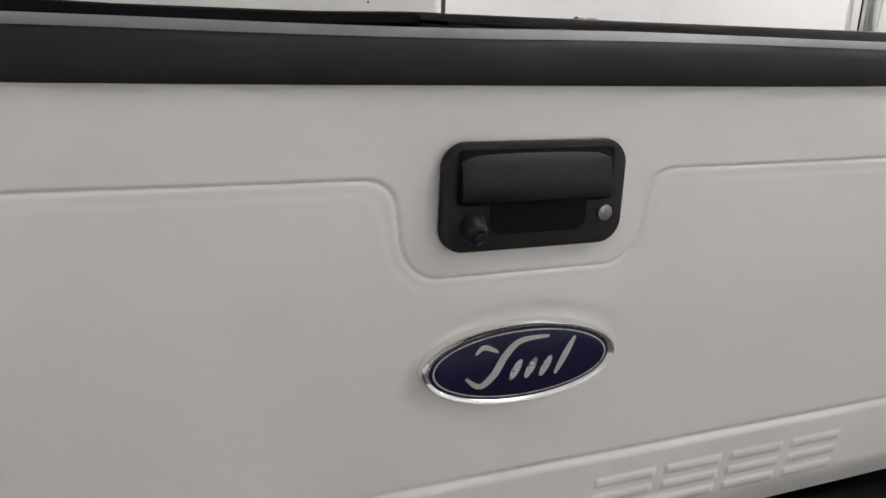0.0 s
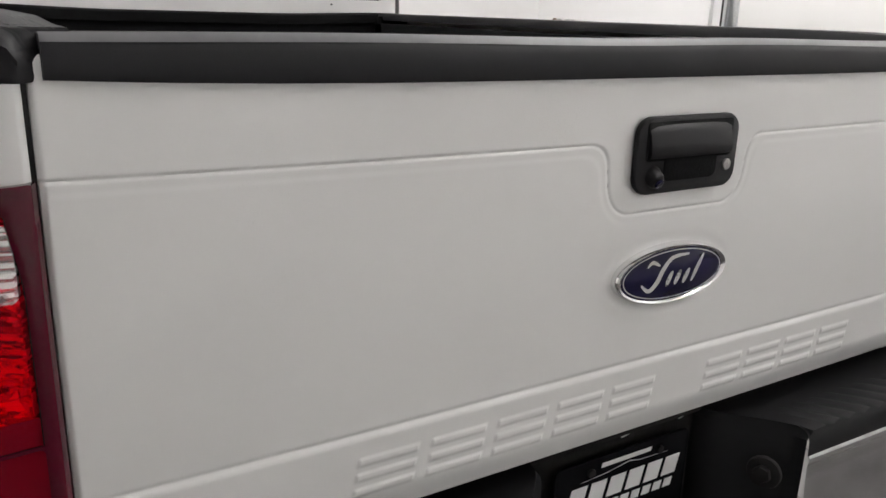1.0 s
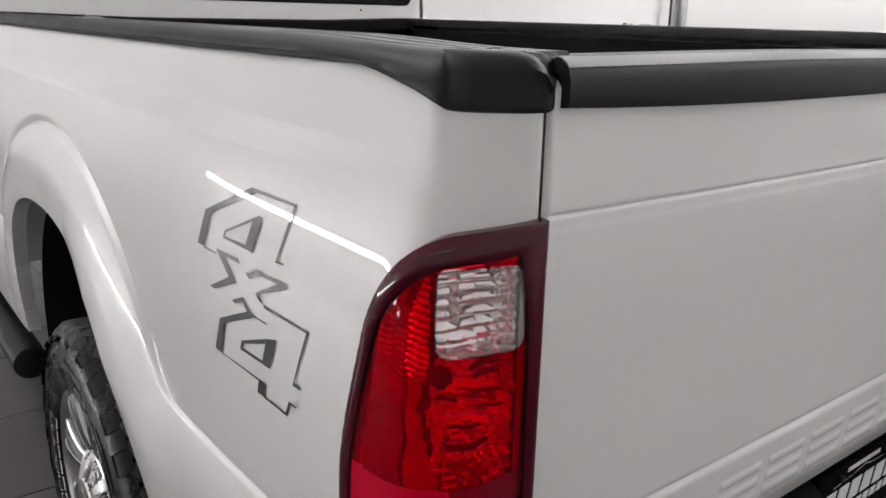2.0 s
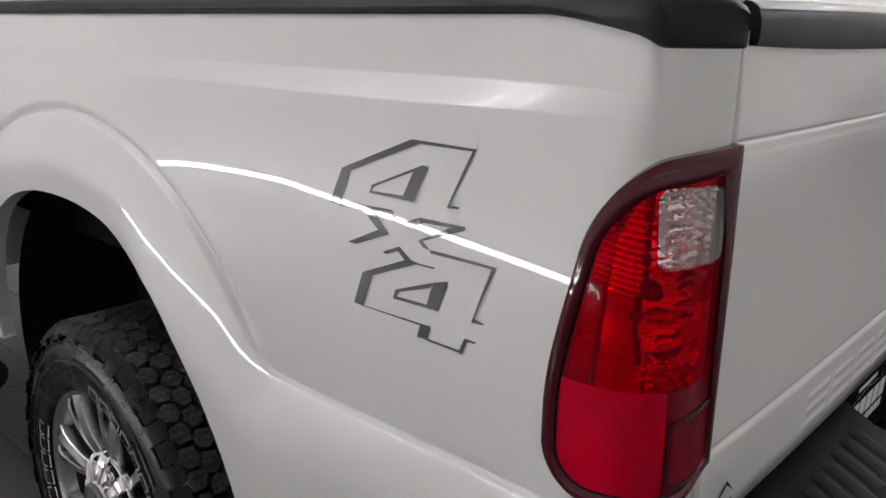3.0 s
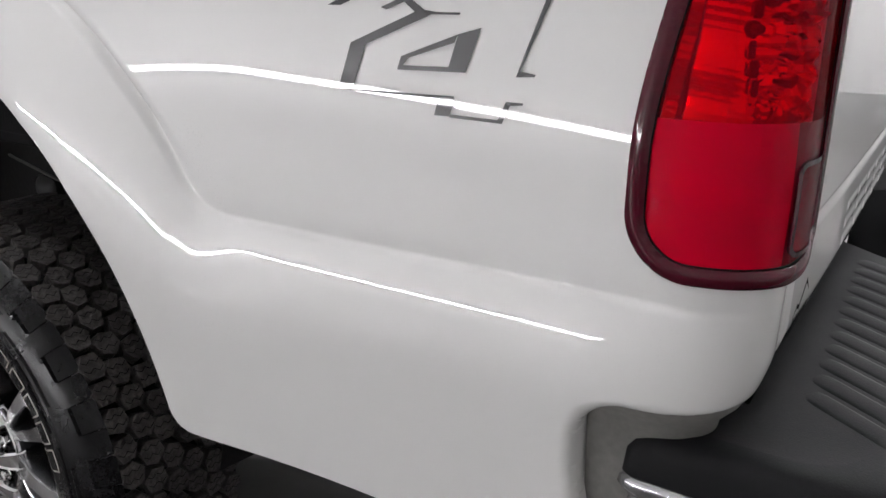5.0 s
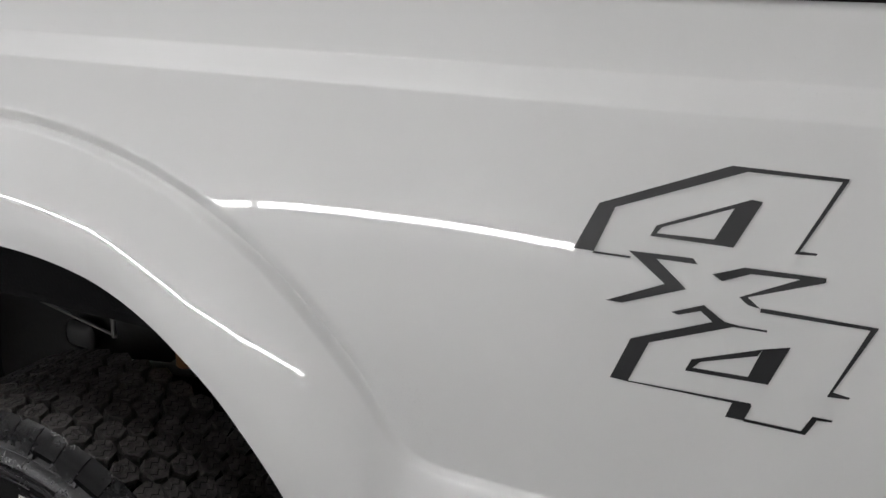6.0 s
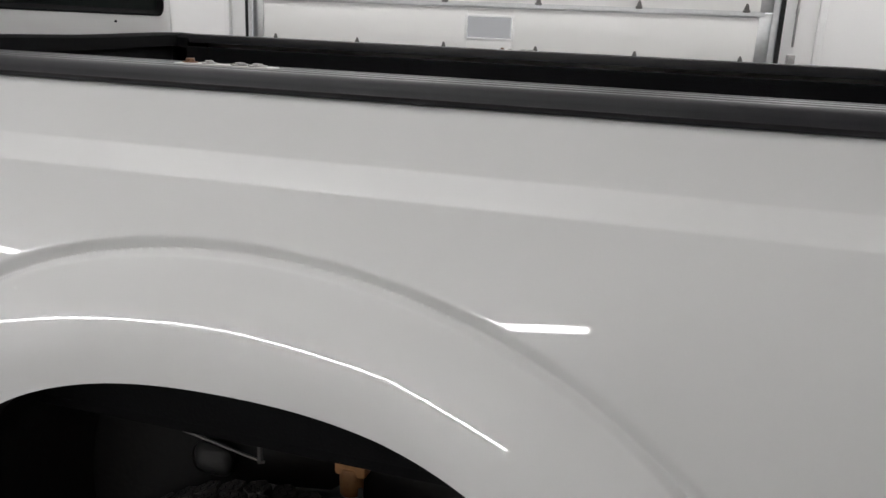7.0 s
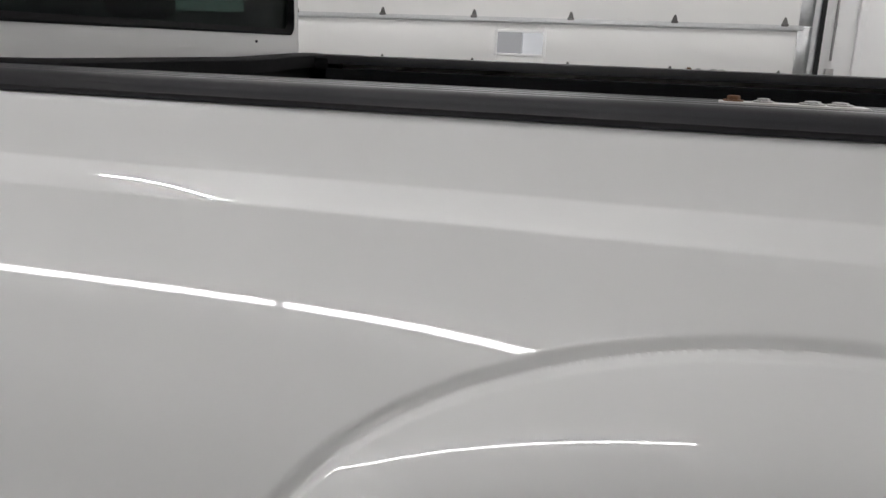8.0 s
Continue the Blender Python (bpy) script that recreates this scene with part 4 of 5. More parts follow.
for k in range(8):
    x = -0.085 + 0.026 * k
    part("plate_bar", plate([(x, 0.728), (x + 0.019, 0.728), (x + 0.023, 0.744), (x + 0.004, 0.744)], -0.0008, at=0.0455), WHITE_PRINT, dealer)
part("ridge_line", stroke([(-0.1, 0.796), (-0.04, 0.8), (0.01, 0.808), (0.03, 0.803), (0.1, 0.801)], [0.001, 0.0015, 0.002, 0.0015, 0.001], 0.0448), SILVER, dealer, auto=0)
# added pale patches stand for the bright ground seen through the gap
for x, w in ((0.035, 0.028), (0.165, 0.02), (0.212, 0.022)):
    part("gate_tab", plate([(x - w, 0.84), (x + w, 0.85), (x + w * 0.4, 0.878), (x - w * 0.6, 0.888)], 0.003, 0.0008, at=0.066), HOUSING, truck, "added pale patch for the brightness seen through the gap below the tailgate")
part("hitch", joined(box(-0.04, 0.04, -0.1, 0.5, 0.50, 0.58, 0.006), box(-0.5, 0.5, 0.12, 0.2, 0.49, 0.57, 0.008), box(-0.05, 0.05, -0.115, -0.09, 0.49, 0.59, 0.006)), DARK, truck, "black steel tow hitch")
part("tow_socket", joined(cylinder((0.14, -0.05, 0.55), (0, -1, 0), 0.036, 0.09, 20, 0.006), box(0.1, 0.18, -0.105, -0.09, 0.515, 0.60, 0.004), box(0.115, 0.165, -0.1, -0.08, 0.45, 0.52, 0.003)), DARK, truck, "black trailer wiring socket")

# ---- wheels ----
WHEEL_Y, WHEEL_Z, TYRE_R = 1.316, 0.422, 0.426


def spun(section, n=96, centre=(WHEEL_Y, WHEEL_Z), closed=False):
    """A body of revolution round the axle from (x, radius) pairs."""
    rows = []
    for k in range(n):
        a = 2 * math.pi * k / n
        rows.append([(x, centre[0] + r * math.cos(a), centre[1] + r * math.sin(a)) for x, r in section])
    return sheet(rows, closed_u=True, closed_v=closed)


def wheel_pieces(flip):
    face = lambda bm: mirrored(bm) if flip else bm
    rim_sec = [(-0.930, 0.240), (-0.948, 0.246), (-0.957, 0.2525), (-0.965, 0.2605), (-0.967, 0.2655), (-0.963, 0.2685), (-0.952, 0.267), (-0.94, 0.262)]
    wheel = part("wheel", face(spun(rim_sec)), ALLOY, truck, "machined twin-spoke alloy wheel with black tyre", auto=50)
    part("barrel", face(spun([(-0.71, 0.243), (-0.72, 0.253), (-0.735, 0.25), (-0.76, 0.222), (-0.85, 0.219), (-0.915, 0.232), (-0.931, 0.240)])), ALLOY_SHADE, wheel, auto=50)
    tyre_sec = [(-0.71, 0.262), (-0.69, 0.30), (-0.686, 0.345), (-0.70, 0.395), (-0.715, 0.404), (-0.945, 0.404), (-0.962, 0.402), (-0.972, 0.385), (-0.9745, 0.379), (-0.972, 0.375), (-0.979, 0.362),
                (-0.9825, 0.346), (-0.980, 0.342), (-0.9825, 0.338), (-0.982, 0.318), (-0.979, 0.312), (-0.979, 0.285), (-0.974, 0.273), (-0.966, 0.265), (-0.952, 0.261)]
    part("tyre", face(spun(tyre_sec, 128)), RUBBER, wheel, "black all-terrain tyre", auto=30)
    # near-black band: the shade between the tread blocks put in its colour
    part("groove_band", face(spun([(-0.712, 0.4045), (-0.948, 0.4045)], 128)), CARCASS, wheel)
    rnd = random.Random(4)
    twist = [rnd.uniform(-0.3, 0.3) for _ in range(400)]
    blocks, shoulders, sipes = [], [], []
    count = 56
    for k in range(count):
        for j in range(6):
            a = 2 * math.pi * (k + 0.5 * (j % 2)) / count
            xc = -0.735 - 0.0388 * j + rnd.uniform(-0.0025, 0.0025)
            a += rnd.uniform(-0.006, 0.006)
            pts = []
            for h in range(6):
                t = h * math.pi / 3 + twist[(k * 6 + j) % 400]
                dx = 0.0242 * math.cos(t) * rnd.uniform(0.84, 1.1)
                dt = 0.0262 * math.sin(t) * rnd.uniform(0.84, 1.06)
                pts.append((xc + dx, a + dt / TYRE_R))
            low = [(x, WHEEL_Y + 0.402 * math.cos(t), WHEEL_Z + 0.402 * math.sin(t)) for x, t in pts]
            top = [(xc + (x - xc) * 0.9, WHEEL_Y + TYRE_R * math.cos(a + (t - a) * 0.9), WHEEL_Z + TYRE_R * math.sin(a + (t - a) * 0.9)) for x, t in pts]
            blocks.append((low, top))
            for lane in (-0.4, 0.35):
                zig = [(xc + 0.0165 * (f - 0.5) * 2, a + (lane * 0.02 + (0.003 if i % 2 else -0.003)) / TYRE_R) for i, f in enumerate((0, 0.25, 0.5, 0.75, 1))]
                sipes.append([[(x, WHEEL_Y + (TYRE_R + 0.0003) * math.cos(t + d), WHEEL_Z + (TYRE_R + 0.0003) * math.sin(t + d)) for d in (-0.0016, 0.0016)] for x, t in zig])
        for half in (0, 1):
            if half == k % 2:
                continue
            a = 2 * math.pi * k / count
            w = 0.046 if half else 0.041
            ring = []
            for x, r in ((-0.948, 0.424), (-0.962, 0.414), (-0.974, 0.399), (-0.9795, 0.388 + 0.010 * half)):
                ring.append([(x, WHEEL_Y + r * math.cos(a + d / TYRE_R), WHEEL_Z + r * math.sin(a + d / TYRE_R)) for d in (-w / 2 - 0.001, w / 2 + 0.001)])
            ring.append([(-0.96, y, z) for _, y, z in ring[-1]])
            base = [[(-0.948 + 0.004, WHEEL_Y + 0.405 * math.cos(a + d / TYRE_R), WHEEL_Z + 0.405 * math.sin(a + d / TYRE_R)) for d in (-w / 2 - 0.001, w / 2 + 0.001)]]
            shoulders.append(base + ring)
            notch = a + math.pi / count
            bite = [[(x, WHEEL_Y + r * math.cos(notch + d / TYRE_R), WHEEL_Z + r * math.sin(notch + d / TYRE_R)) for d in (-0.005, 0.005)] for x, r in ((-0.962, 0.404), (-0.9745, 0.396), (-0.978, 0.384), (-0.970, 0.378))]
            shoulders.append(bite)
    verts, faces = [], []
    for low, top in blocks:
        n0 = len(verts)
        verts += low + top
        faces.append(tuple(n0 + 6 + i for i in range(6)))
        faces += [(n0 + i, n0 + (i + 1) % 6, n0 + 6 + (i + 1) % 6, n0 + 6 + i) for i in range(6)]
    tagged(part("tread", face(built(verts, faces)), TREAD, wheel, "worn hexagonal tread blocks", auto=20), kind="stuff")
    verts, faces = [], []
    for ring in shoulders:
        n0 = len(verts)
        for row in ring:
            verts += row
        m = len(ring)
        faces += [(n0 + 2 * i, n0 + 2 * i + 1, n0 + 2 * i + 3, n0 + 2 * i + 2) for i in range(m - 1)]
        faces.append(tuple(n0 + 2 * i for i in range(m)))
        faces.append(tuple(n0 + 2 * i + 1 for i in range(m)))
    tagged(part("shoulder_tread", face(built(verts, faces)), RUBBER, wheel, "stepped shoulder lugs", auto=20), kind="stuff")

    # sipes are dark strips laid on the blocks, for the shade in the slits
    verts, faces = [], []
    for zig in sipes:
        n0 = len(verts)
        verts += [p for pair in zig for p in pair]
        faces += [(n0 + 2 * i, n0 + 2 * i + 1, n0 + 2 * i + 3, n0 + 2 * i + 2) for i in range(len(zig) - 1)]
    tagged(part("sipe", face(built(verts, faces)), CARCASS, wheel, "thin zigzag dark strips, painted shade of the sipes", auto=0), kind="stuff")

    # outlined bars in place of the sidewall lettering
    def bar(a0, a1, r0, r1, thick=0.003):
        out = []
        for (p0, p1, q0, q1) in ((a0, a1, r0, r0 + thick), (a0, a1, r1 - thick, r1), (a0, a0 + thick / 0.31, r0, r1), (a1 - thick / 0.31, a1, r0, r1)):
            rows = []
            for t in np.linspace(p0, p1, 4):
                rows.append([(-0.9805 + 0.5 * max(0, 0.285 - r), WHEEL_Y + r * math.cos(t), WHEEL_Z + r * math.sin(t)) for r in (q0, (q0 + q1) / 2, q1)])
            out.append(sheet(rows))
        return out
    for start, n in ((168, 8), (22, 8)):
        for k in range(n):
            a0 = radians(start - 9.2 * k)
            part("sidewall_bar", face(joined(*bar(a0 - radians(7.6), a0, 0.2715, 0.309))), LETTER, wheel, auto=0)

    # raised sidewall lines in stepped stretches
    for k in range(9):
        for r, a0, a1, wide in ((0.330, 0.0, 0.36, 0.004), (0.322, 0.36, 0.62, 0.003), (0.352, 0.1, 0.5, 0.003)):
            arc = []
            for a in np.linspace(a0, a1, 9) + 2 * math.pi * k / 9:
                arc.append([(x, WHEEL_Y + q * math.cos(a), WHEEL_Z + q * math.sin(a)) for x, q in ((-0.980, r - wide), (-0.9845, r - wide * 0.5), (-0.9845, r + wide * 0.5), (-0.980, r + wide))])
            part("sidewall_line", face(sheet(arc)), RUBBER, wheel, auto=30)
    # forked spokes: two tapering blades that meet at the hub and part towards the rim
    for k in range(8):
        a = 2 * math.pi * (k + 0.3) / 8
        for sgn in (-1, 1):
            rows = []
            for r, off, w, x in ((0.085, 0.0115, 0.0120, -0.925), (0.115, 0.0125, 0.0125, -0.945), (0.150, 0.0180, 0.0125, -0.955), (0.190, 0.0250, 0.0130, -0.960), (0.225, 0.0320, 0.0140, -0.962), (0.241, 0.0350, 0.017, -0.961), (0.255, 0.0375, 0.026, -0.957)):
                row = []
                for d, dx in ((-1.0, 0.036), (-1.0, 0.005), (-0.84, 0.0), (0.84, 0.0), (1.0, 0.005), (1.0, 0.036)):
                    across = sgn * off + d * w
                    row.append((x + dx + 0.003 * d * sgn, WHEEL_Y + r * math.cos(a) - across * math.sin(a), WHEEL_Z + r * math.sin(a) + across * math.cos(a)))
                rows.append(row)
            part("spoke", face(sheet(rows)), ALLOY, wheel, auto=25)
    # backing disc, coloured as if in shade
    part("hub_disc", face(spun([(-0.87, 0.0), (-0.87, 0.15), (-0.84, 0.205), (-0.80, 0.235)], 48)), ALLOY_SHADE, wheel, auto=40)
    part("hub_cover", face(spun([(-0.895, 0.117), (-0.940, 0.1185), (-0.950, 0.115), (-0.948, 0.107), (-0.934, 0.103), (-0.930, 0.064), (-0.955, 0.062), (-0.974, 0.060), (-0.979, 0.056)], 64)), CHROME, wheel, "chrome eight-lug hub cover", auto=30)
    for k in range(8):
        a = 2 * math.pi * k / 8
        arm = []
        for r, w, x in ((0.056, 0.0125, -0.977), (0.068, 0.0130, -0.974), (0.085, 0.0145, -0.968), (0.102, 0.0175, -0.960), (0.113, 0.0190, -0.952), (0.119, 0.0190, -0.938)):
            arm.append([(x + dx, WHEEL_Y + r * math.cos(a) - t * w * math.sin(a), WHEEL_Z + r * math.sin(a) + t * w * math.cos(a)) for t, dx in ((-1, 0.034), (-1, 0.004), (-0.8, -0.001), (-0.62, 0.002), (0.62, 0.002), (0.8, -0.001), (1, 0.004), (1, 0.034))])
        part("hub_arm", face(sheet(arm)), CHROME, wheel, auto=35)
    part("centre_cap", face(spun([(-0.974, 0.0565), (-0.984, 0.0555), (-0.988, 0.050), (-0.986, 0.044), (-0.984, 0.042), (-0.984, 0.0)], 48)), DARK_STEEL, wheel, "dark grey centre cap")
    part("cap_bar", face(box(-0.9875, -0.983, WHEEL_Y - 0.010, WHEEL_Y + 0.010, WHEEL_Z - 0.036, WHEEL_Z + 0.036, 0.003)), DARK_STEEL, wheel)
    for k in range(8):
        a = 2 * math.pi * (k + 0.5) / 8
        cy, cz = WHEEL_Y + 0.084 * math.cos(a), WHEEL_Z + 0.084 * math.sin(a)
        # black disc on the cover for the shaded opening round the nut
        part("lug_pocket", face(cylinder((-0.932, cy, cz), (1, 0, 0), 0.019, 0.008, 18)), DARK, wheel)
        part("lug_nut", face(joined(cylinder((-0.944, cy, cz), (1, 0, 0), 0.0125, 0.022, 6, 0.002), cylinder((-0.957, cy, cz), (1, 0, 0), 0.0085, 0.01, 14, 0.002))), CHROME, wheel, auto=20)


for flip in (False, True):
    wheel_pieces(flip)

# ---- wheel housings and running gear ----
for s in (-1, 1):
    rows = []
    for x, r in ((0.985, 1.0), (0.93, 1.02), (0.85, 1.04), (0.7, 1.04), (0.62, 1.0)):
        rows.append([(s * x, 1.235 + 0.55 * r * math.cos(a), 0.70 + 0.47 * r * math.sin(a)) for a in np.linspace(-0.25, math.pi + 0.25, 40)])
    part("wheel_housing", sheet(rows[1:]), DARK, truck, "black wheel housing liner")
    part("housing_wall", plate([(0.6, 0.5), (1.9, 0.5), (1.9, 1.0), (1.7, 1.2), (0.8, 1.2), (0.6, 1.0)], -s * 0.01, axes="yz", at=s * 0.62), DARK, truck)
    part("frame_rail", box(*sorted((s * 0.42, s * 0.52)), 0.1, 4.6, 0.60, 0.78, 0.008), DARK, truck)
    leaf = joined(*[sheet([[(s * 0.60 + dx, y, 0.40 + 0.22 * ((y - 1.285) / 0.75) ** 2 + k * 0.016 + dz) for dx, dz in ((-0.035, 0), (0.035, 0), (0.035, 0.013), (-0.035, 0.013), (-0.035, 0))]
                           for y in np.linspace(1.285 - 0.72 + 0.1 * k, 1.285 + 0.72 - 0.1 * k, 16)]) for k in range(4)])
    part("leaf_spring", leaf, DARK, truck)
    part("damper", joined(cylinder((s * 0.56, 0.98, 0.62), (0, 0.25, 1), 0.03, 0.34, 16, 0.004), cylinder((s * 0.56, 0.95, 0.46), (0, 0.25, 1), 0.012, 0.2, 12)), RUST, truck, "rusty rear damper")
    part("brake_disc", cylinder((s * 0.74, WHEEL_Y, WHEEL_Z), (1, 0, 0), 0.175, 0.03, 40, 0.003), STEEL, truck)
    part("step_bar", joined(cylinder((s * 0.93, 3.6, 0.46), (0, 1, 0), 0.052, 2.95, 24, 0.004)), TRIM, truck, "round black cab step bar")
    part("brace", cylinder((s * 0.70, 1.55, 0.98), (0.1, 1, -0.25), 0.012, 0.7, 10), DARK, truck)
for s in (-1, 1):
    part("brake_line", joined(cylinder((s * 0.66, 1.4, 0.89), (0, 0, 1), 0.005, 0.1, 8), cylinder((s * 0.66, 1.5, 0.863), (0, 0.21, 0.04), 0.003, 0.22, 8)), DARK_STEEL, truck, "thin steel brake line")
    part("bump_stop", joined(box(*sorted((s * 0.63, s * 0.665)), 1.205, 1.262, 0.85, 0.905, 0.008), cylinder((s * 0.65, 1.235, 0.84), (0, 0, 1), 0.02, 0.05, 14, 0.004)), OCHRE, truck, "brown rubber bump stop")
    part("cable_bracket", joined(plate([(1.21, 0.80), (1.25, 0.795), (1.33, 0.79), (1.335, 0.806), (1.27, 0.815), (1.24, 0.838), (1.212, 0.83)], s * 0.006, 0.001, "yz", s * 0.655), box(*sorted((s * 0.63, s * 0.66)), 1.34, 1.40, 0.765, 0.785, 0.003)), GALV, truck, "pale metal cable bracket")
    part("frame_bracket", box(*sorted((s * 0.63, s * 0.66)), 1.46, 1.54, 0.79, 0.85, 0.022, 3), WAINSCOT_DARK, truck)
part("axle", joined(cylinder((0, WHEEL_Y, WHEEL_Z), (1, 0, 0), 0.055, 1.45, 24), cylinder((0, WHEEL_Y, WHEEL_Z), (0, 1, 0), 0.16, 0.24, 24, 0.03)), DARK, truck)
part("exhaust", cylinder((0.5, 1.9, 0.55), (0, 1, 0), 0.05, 2.0, 20), STEEL, truck)
part("spare_tyre", joined(cylinder((0, 0.62, 0.62), (0, 0, 1), 0.38, 0.2, 40, 0.05)), DARK, truck)

# ---- cab back ----
CAB_Y = 2.665


def cab_wall():
    """Back wall of the cab with its window opening."""
    hole = rounded(-0.885, 0.885, 1.572, 1.96, 0.035)
    rows = []
    for k in range(6):
        f = k / 5
        ring = []
        for x, z in hole:
            tx = math.copysign(0.985 - 0.1 * max(0, z - 1.6), x) if abs(x) > 0.8 else x * 1.11
            tz = 2.06 if z > 1.9 else (0.62 if z < 1.62 else z)
            ring.append((x + (tx - x) * f, CAB_Y - 0.0 + 0.035 * f ** 4, z + (tz - z) * f))
        rows.append(ring)
    inner = [[(x, CAB_Y + 0.04, z) for x, z in hole]]
    return sheet(inner + rows, closed_v=True)


cab = part("cab", cab_wall(), PAINT, truck, "white cab back wall with dark rear window", auto=50)
side_rows = []
SIDE_PANE = (2.9, 3.24)            # the quarter window, along the truck
for y in (CAB_Y + 0.035, SIDE_PANE[0], SIDE_PANE[1], 4.0, 4.7, 5.2):
    back = smooth(4.3, 5.2, y)
    half = [(0.965, 0.62), (0.985, 0.9), (0.99, 1.3), (0.985, 1.56), (0.975, 1.645), (0.89 - 0.08 * back, 1.95 - 0.15 * back), (0.66, 2.06 - 0.15 * back)]
    side_rows.append([(-x, y, z) for x, z in half] + [(x, y, z) for x, z in half[::-1]])
shell = sheet(side_rows)
opening = [f for f in shell.faces if SIDE_PANE[0] < f.calc_center_median().y < SIDE_PANE[1] and 1.65 < f.calc_center_median().z < 1.95 and abs(f.calc_center_median().x) > 0.8]
bmesh.ops.delete(shell, geom=opening, context="FACES")
part("cab_shell", shell, PAINT, cab, auto=30)
for s in (-1, 1):
    part("side_glass", sheet([[(s * x, y, z) for x, z in ((0.972, 1.64), (0.887, 1.955))] for y in (SIDE_PANE[0] - 0.01, SIDE_PANE[1] + 0.01)]), SIDE_GLASS, cab, "green-tinted side window")
part("rear_glass", box(-0.895, 0.895, CAB_Y + 0.016, CAB_Y + 0.02, 1.56, 1.97), CAB_GLASS, cab, "dark tinted rear window")
part("glass_seal", sheet([[(x, CAB_Y + dy, z) for x, z in rounded(-0.885 + d, 0.885 - d, 1.572 + d, 1.96 - d, 0.035)] for d, dy in ((-0.004, -0.002), (0.002, -0.003), (0.006, 0.002), (0.016, 0.012))], closed_v=True), LINER, cab)
part("dashboard", box(-0.9, 0.9, 4.75, 5.15, 0.7, 1.5, 0.05), DARK, cab)
part("roof_lining", box(-0.6, 0.6, CAB_Y + 0.06, 5.0, 1.9, 1.92), DARK, cab)
part("cab_floor", box(-0.93, 0.93, CAB_Y + 0.06, 5.1, 0.62, 0.7), DARK, cab)
for x in (-0.42, 0.5):
    part("headrest", joined(box(x - 0.13, x + 0.13, 2.93, 3.03, 1.6, 1.76, 0.035, 4), box(x - 0.3, x + 0.3, 2.9, 3.05, 0.95, 1.58, 0.05, 4)), SEAT, cab, "grey cloth seat and headrest")
part("cab_seam_bolt", cylinder((0.62, CAB_Y - 0.002, 1.545), (0, 1, 0), 0.004, 0.006, 10), DARK, cab)

# ---- the room ----
ROOM = (-5.6, 7.5, -2.45, 10.0)
WT = 0.2


def structure(ob, label):
    return tagged(ob, label, kind="structure")


DOOR_Y = (0.02, 6.02)
DOOR_TOP = 3.66
wx = ROOM[1]
right_wall = joined(box(wx, wx + WT, ROOM[2], DOOR_Y[0], 0, CEILING_Z), box(wx, wx + WT, DOOR_Y[1], ROOM[3], 0, CEILING_Z), box(wx, wx + WT, DOOR_Y[0], DOOR_Y[1], DOOR_TOP, CEILING_Z))
structure(part("wall_east", right_wall, WALL, None, auto=0), "white painted wall round the overhead door")
structure(part("wall_west", box(ROOM[0] - WT, ROOM[0], ROOM[2], ROOM[3], 0, CEILING_Z), WALL, None, auto=0), "white painted side wall")
structure(part("wall_south", box(ROOM[0] - WT, wx + WT, ROOM[2] - WT, ROOM[2], 0, CEILING_Z), WALL, None, auto=0), "white painted wall behind the truck")
structure(part("wall_north", box(ROOM[0] - WT, wx + WT, ROOM[3], ROOM[3] + WT, 0, CEILING_Z), WALL, None, auto=0), "white painted wall ahead of the truck")
structure(part("ceiling", box(ROOM[0] - WT, wx + WT, ROOM[2] - WT, ROOM[3] + WT, CEILING_Z, CEILING_Z + 0.15), WALL, None, auto=0), "white painted ceiling")
base = joined(box(ROOM[0], ROOM[0] + 0.012, ROOM[2], ROOM[3], 0, 0.32), box(ROOM[0] + 0.012, wx - 0.012, ROOM[2], ROOM[2] + 0.012, 0, 0.32),
              box(wx - 0.012, wx, ROOM[2], DOOR_Y[0] - 0.45, 0, 0.32), box(wx - 0.012, wx, DOOR_Y[1] + 0.45, ROOM[3], 0, 0.32), box(ROOM[0] + 0.012, wx - 0.012, ROOM[3] - 0.012, ROOM[3], 0, 0.32))
structure(part("baseboard", base, WAINSCOT, None, auto=0), "grey painted band along the foot of the walls")

# overhead door
overhead = structure(new("door_1"), "white sectional overhead door with one small window, closed")
edges = [0.005, 0.31, 0.83, 1.35, 1.87, 2.39, 2.91, 3.43, 3.66]
